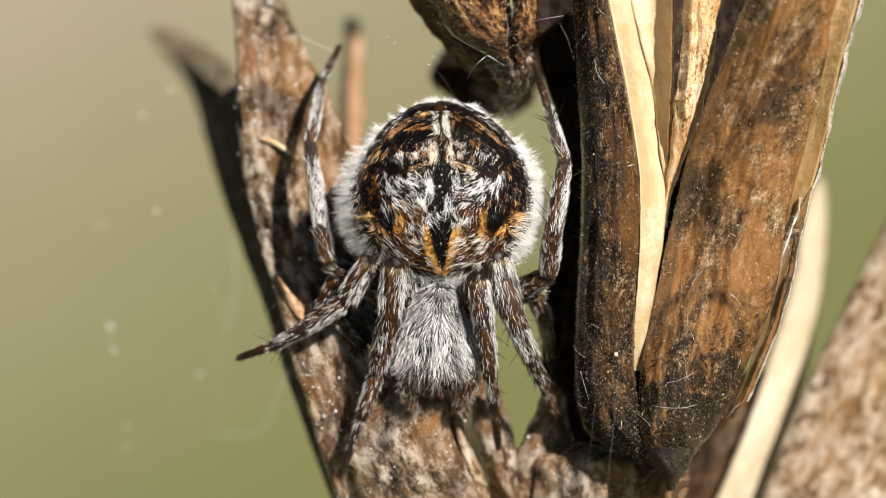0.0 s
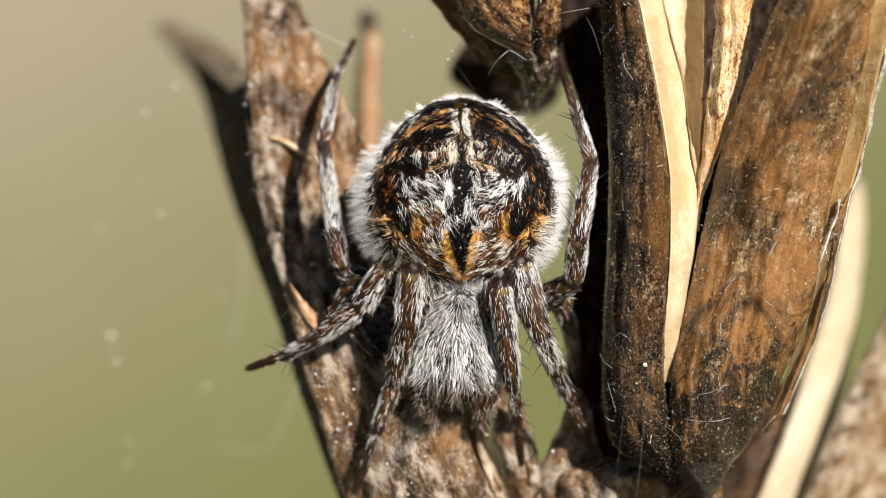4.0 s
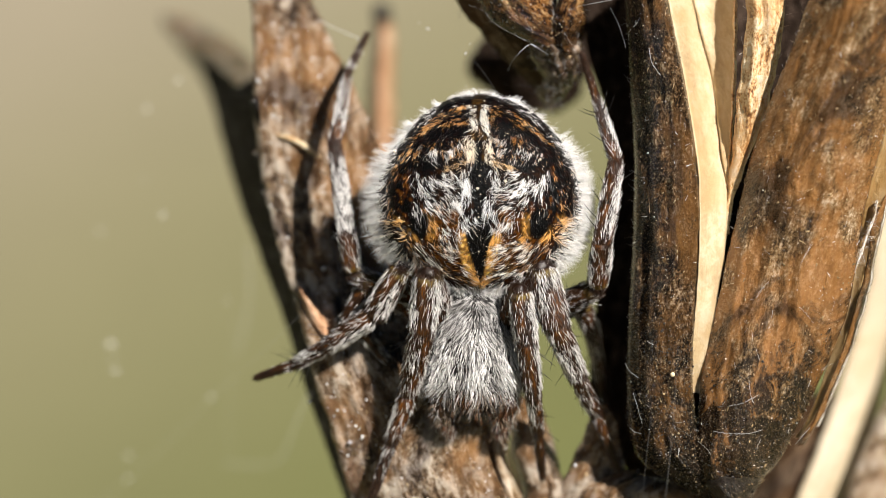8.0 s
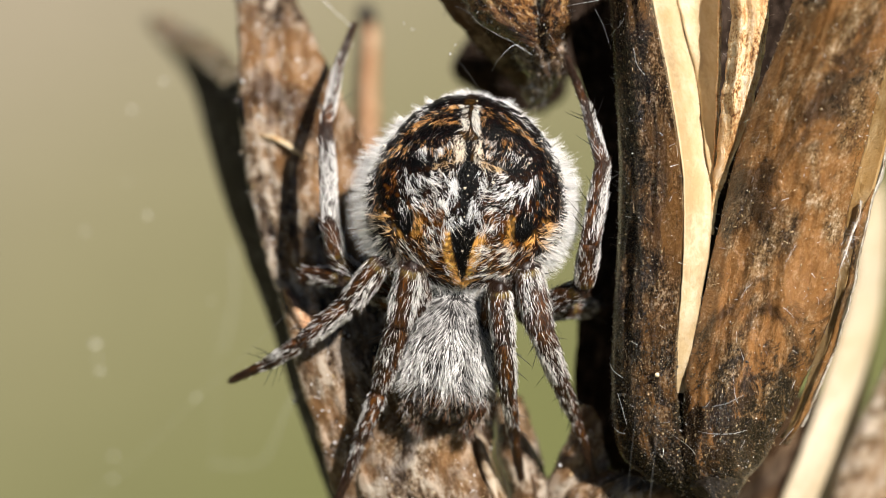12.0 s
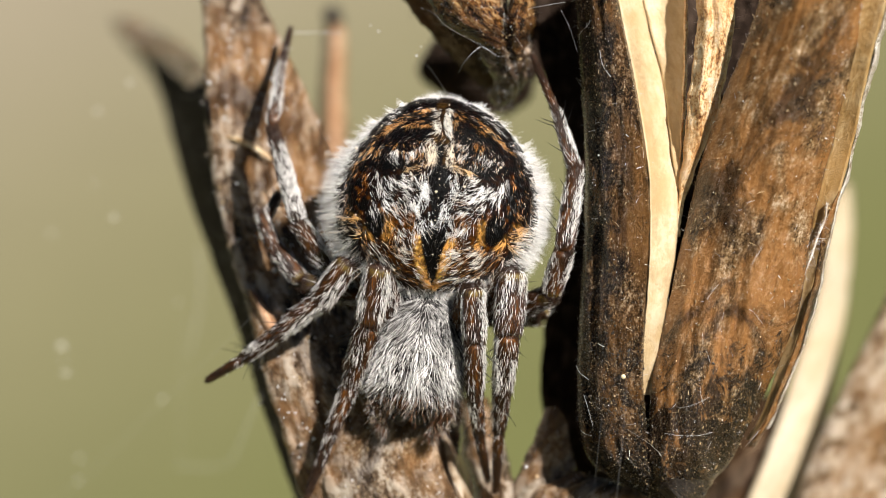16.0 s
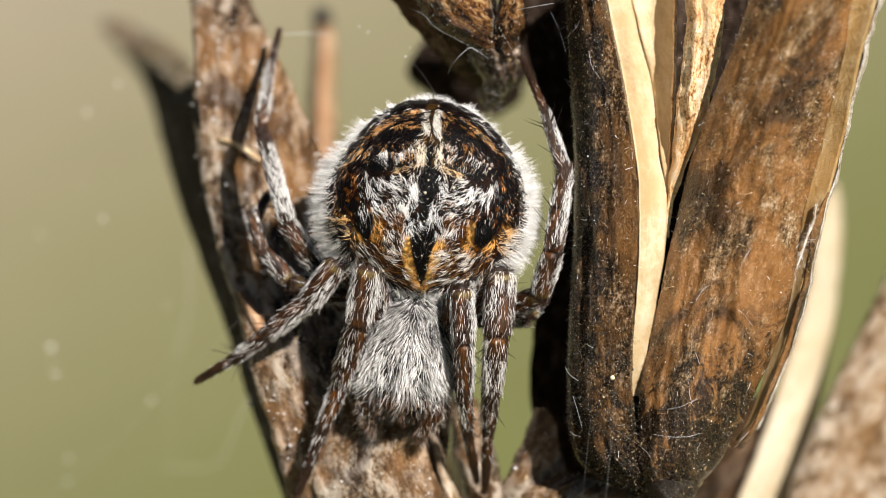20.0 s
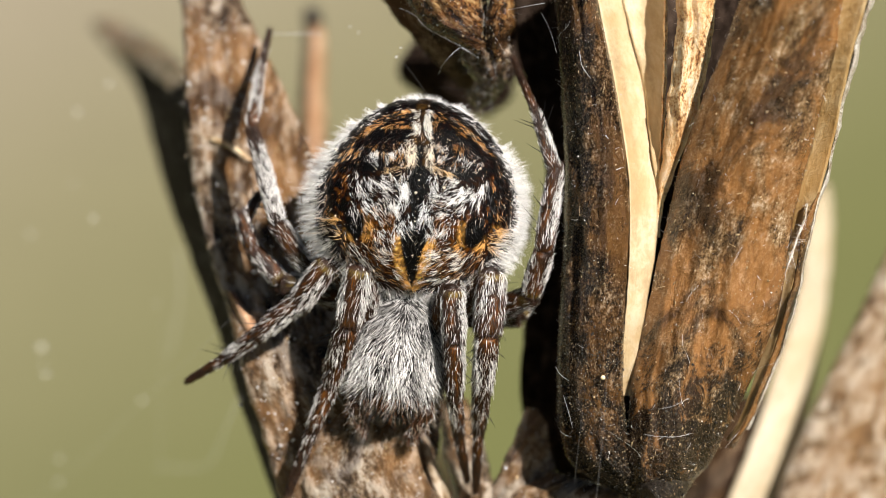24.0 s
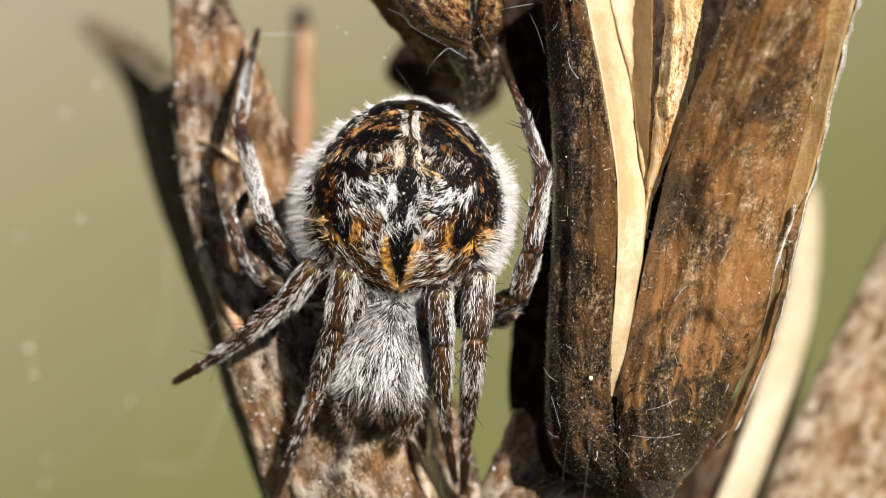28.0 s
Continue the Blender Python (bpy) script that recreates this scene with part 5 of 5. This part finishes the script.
scatter(upper, ["frayed_tip"], 320, 61, 0.13, 0.0050, TONES * 0.6, 0.5, "fuzz", "ragged grey fibres", 0.9)
scatter(upper, ["frayed_tip", "flap", "flap.001", "valve.002"], 260, 62, 0.10, 0.0040, TONES * 0.7, 0.5, "edge_fuzz", "ragged pale edge fibres", 0.8, True)
# Grains here and on the husk also stand in for sun glints.
grains(upper, ["flap", "flap.001", "frayed_tip", "valve.002"], 700, 63, 0.014, "dust_glint", "pale grains, part of them as glints", np.array([CREAM_HAIR, WHITE, PALE, GREY * 0.6]))
grains(husk, ["blade", "bract", "bract.003", "bract.004"], 900, 7, 0.018, "dust_glint", "pale grains, part of them as glints", np.array([CREAM_HAIR, WHITE]))
# White grains that blur into the pale dots of sun glints.
grains(husk, ["blade", "pale_edge"], 420, 8, 0.032, "husk_glint", "larger white grains as glints on the husk", np.array([WHITE * 1.1, WHITE * 0.9, GREY]))


def scales(parent, skin_names, n, seed, size, name, label):
    """Thin shiny flakes added as glints, drawn out along the pod and tipped at odd angles."""
    r = np.random.default_rng(seed)
    pts = np.concatenate([SKINS[k] for k in skin_names])
    pieces = []
    for k in r.integers(0, len(pts), n):
        wide, tall = size * r.uniform(0.35, 0.7), size * r.uniform(0.8, 1.9)
        turn = Matrix.Rotation(r.normal(-0.35, 0.5), 3, "Z") @ Matrix.Rotation(r.normal(0.0, 0.5), 3, "X") @ Matrix.Rotation(r.normal(0.0, 0.5), 3, "Y")
        ring = [Vector((wide * math.cos(a), tall * math.sin(a), -0.25 * wide)) for a in np.arange(8) * math.pi / 4]
        v = np.array([turn @ q for q in ring + [Vector((0, 0, 0.25 * wide)), Vector((0, 0, -0.4 * wide))]]) + pts[k] + np.array((0, 0, 0.015))
        fcs = [(i, (i + 1) % 8, 8) for i in range(8)] + [((i + 1) % 8, i, 9) for i in range(8)]
        pieces.append((v * MM, fcs, np.tile(CREAM_HAIR * r.uniform(0.15, 0.6), (10, 1)), 0))
    v, f, t, _ = joined(pieces)
    tagged(mesh_object(name, v, f, [SCALE], parent, label, tint=t), kind="stuff")


# Added flakes that catch the sun where pods and husk sparkle.
scales(pod, ["valve.001"], 150, 71, 0.034, "glint_flake", "thin glossy scales added as glints")
scales(pod, ["valve"], 90, 72, 0.026, "glint_flake", "thin glossy scales added as glints")
scales(upper, ["flap", "flap.001", "frayed_tip"], 90, 73, 0.026, "glint_flake", "thin glossy scales added as glints")
scales(husk, ["blade", "bract", "bract.003", "bract.004"], 520, 74, 0.032, "glint_flake", "thin glossy scales added as glints")
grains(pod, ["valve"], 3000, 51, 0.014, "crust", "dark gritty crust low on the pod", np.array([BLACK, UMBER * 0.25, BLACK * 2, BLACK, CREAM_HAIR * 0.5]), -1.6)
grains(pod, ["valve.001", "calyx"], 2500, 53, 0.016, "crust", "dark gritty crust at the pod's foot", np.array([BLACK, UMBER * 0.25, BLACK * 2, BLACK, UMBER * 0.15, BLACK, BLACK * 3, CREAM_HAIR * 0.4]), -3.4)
grains(pod, ["valve", "valve.001", "calyx"], 150, 52, 0.012, "dust_glint", "pale grains, part of them as glints", np.array([CREAM_HAIR, WHITE, PALE]), -3.4)


def strand(name, points, radius, mat, parent, label="", steps=10):
    v, f, uv = tube([at(*p) for p in points], [radius] * len(points), 6, steps)
    return mesh_object(name, v, f, [mat], parent, label)


# loose hairs and silk on the withered pod and in the dark gap
web = thing("silk_strands", "short white silk strands on the pods", "silk")
for k, pts in enumerate([
    [(920, 17, 0.2), (945, 12, 0.6), (985, 5, 0.8)],
    [(797, 130, -0.4), (806, 112, 0.1), (820, 96, 0.3), (838, 84, 0.2), (850, 90, 0.1)],
    [(838, 84, 0.2), (858, 96, 0.2), (868, 102, 0.1)],
    [(728, 14, 0.1), (756, 28, 0.3), (772, 46, 0.3), (800, 63, 0.3), (836, 81, 0.2)],
    [(893, 58, 0.2), (905, 78, 0.1), (917, 98, -0.2)],
    [(978, 20, 0.9), (992, 48, 1.0), (999, 68, 1.0), (1006, 92, 1.0)],
    [(1046, 90, 1.7), (1052, 118, 1.8), (1066, 138, 1.8)],
    [(1004, 648, 0.8), (1012, 662, 1.0), (1028, 674, 1.1)],
    [(1018, 700, 0.8), (1026, 726, 1.1), (1034, 756, 1.0)],
    [(1012, 762, 0.6), (1022, 770, 0.8), (1032, 772, 0.9)],
    [(1186, 724, 1.9), (1212, 718, 2.1), (1240, 704, 2.2)],
    [(1160, 768, 1.6), (1185, 772, 1.9), (1222, 772, 1.9), (1246, 766, 1.8)],
    [(1315, 470, 2.5), (1325, 452, 2.6), (1333, 438, 2.6)],
    [(1236, 532, 2.2), (1246, 516, 2.3), (1258, 504, 2.4)],
    [(1304, 792, 0.4), (1318, 776, 0.6), (1330, 762, 0.5)],
]):
    strand("strand", pts, 0.0042 if k < 2 else 0.0012 if 2 < k < 6 else 0.0032, SILK, web)
# long threads beside the pod and across the open meadow side
for name, pts, r, mat, label in [
    ("glinting_thread", [(1098, 620, 2.2), (1090, 740, 2.4), (1074, 900, 2.6), (1060, 1020, 1.0)], 0.010, SILK_FAINT, "long glinting thread"),
    ("glinting_thread", [(1050, 740, 2.0), (1040, 830, 2.2), (1030, 960, 1.0)], 0.006, SILK_FAINT, ""),
    ("faint_thread", [(60, 905, 12), (160, 822, 11), (275, 708, 9), (350, 640, 6), (432, 560, -1.2)], 0.012, SILK_FAINT, "faint web thread"),
    ("faint_thread", [(336, 440, 10), (340, 520, 11), (330, 585, 12), (320, 630, 12)], 0.05, SILK_FAINT, ""),
    ("faint_thread", [(296, 826, 12), (345, 828, 12), (390, 820, 11), (410, 785, 10), (424, 748, 9), (446, 700, 8)], 0.045, SILK_FAINT, ""),
    ("faint_thread", [(312, 560, 12), (306, 700, 12), (304, 830, 12)], 0.014, SILK_FAINT, ""),
    ("faint_thread", [(700, 85, -1), (735, 112, -0.5), (772, 160, 0.6)], 0.008, SILK_FAINT, ""),
]:
    strand(name, pts, r, mat, web, label)
# pale beads standing in for sun glints: place, size and how far each is drawn out across and down
for u, v, z, r, wide, tall in [
    (722, 100, 3, 0.02, 1, 1), (730, 84, 3, 0.014, 1, 1), (655, 57, 4, 0.016, 2, 0.7), (640, 46, 3.6, 0.014, 1, 1),
    (404, 326, -2.0, 0.022, 1, 1), (446, 716, -1.6, 0.035, 1, 1), (548, 730, -1.1, 0.02, 1, 1), (916, 828, -0.9, 0.035, 1, 1),
    (186, 386, 9, 0.055, 0.9, 1.3), (94, 614, 10, 0.075, 1.3, 1.0), (102, 662, 9, 0.07, 1.4, 0.6), (97, 640, 11, 0.04, 0.5, 2.0),
    (300, 538, 10, 0.04, 0.7, 1), (126, 812, 11, 0.045, 1.5, 0.8), (124, 852, 11, 0.045, 1, 1), (272, 708, 10, 0.05, 1.2, 0.8),
    (150, 325, 10, 0.04, 1.3, 0.5), (158, 198, 10, 0.05, 1, 1.3), (75, 414, 11, 0.045, 1, 1), (214, 148, 9, 0.05, 1.2, 1),
]:
    dm = bmesh.new()
    bmesh.ops.create_icosphere(dm, subdivisions=2, radius=r * MM)
    bmesh.ops.scale(dm, vec=(wide, tall, 1), verts=dm.verts)
    me = bpy.data.meshes.new("glint_bead")
    dm.to_mesh(me)
    me.materials.append(GLINT if z > 4 else SILK)
    d = new("glint_bead", me)
    d.parent = web
    d.location = at(u, v, z) * MM
# a thread that the spider trails from one claw
trail = mesh_object("silk_thread", *tube([Vector((0, 0, 0)), Vector((0.5, 0.01, 0)), Vector((1.05, 0.0, 0))], [0.0055, 0.0055, 0.0055], 6, 6)[:2], [SILK], None, "")
tagged(trail, "thin white silk thread held by one claw", "silk")
trail_rows = []
for t, k in BEATS:
    poses = [(537, 76, -2.5, 155), (555, 32, -2.5, 120), (503, 60, -2.6, 0)]
    i = min(int(k), 1)
    a, c = np.array(poses[i]), np.array(poses[i + 1])
    u, v, z, deg = a + (c - a) * (k - i)
    trail_rows.append((t, FRAME @ flat_turn(u, v, z, deg)))
MOVERS.append((trail, trail_rows))


# ---- grass in the meadow ----
def meadow_grass(n, seed):
    r = np.random.default_rng(seed)
    ang, dist = r.uniform(0, 2 * math.pi, n), 0.12 + 2.6 * np.sqrt(r.uniform(0, 1, n))
    base = np.stack([dist * np.cos(ang), dist * np.sin(ang) + 0.4, np.zeros(n)], axis=1)
    clear = (np.abs(base[:, 0]) > 0.22) | (np.abs(base[:, 1] - 1.3) > 0.35)
    base = base[clear]
    n = len(base)
    way = np.stack([r.normal(scale=0.35, size=n), r.normal(scale=0.35, size=n), np.ones(n)], axis=1)
    bend = np.stack([r.normal(scale=0.4, size=n), r.normal(scale=0.4, size=n), -0.25 * np.ones(n)], axis=1)
    green = (wobble(base, 0.9, 3.0) + r.normal(scale=0.15, size=n)) > -0.05
    c = np.where(green[:, None], np.array((0.075, 0.10, 0.022)), np.array((0.30, 0.24, 0.13))) * r.uniform(0.7, 1.3, (n, 1))
    v, f, t = hair_mesh(base, way, r.uniform(0.03, 0.11, n), r.uniform(0.0008, 0.0018, n), bend, c, r, 4)
    tagged(mesh_object("grass", v, f, [HAIR], None, "", tint=t), "short green and straw-coloured meadow grass", "grass", kind="stuff")


meadow_grass(9000, 91)


def motions():
    for ob, rows in MOVERS:
        walk(ob, rows)


motions()
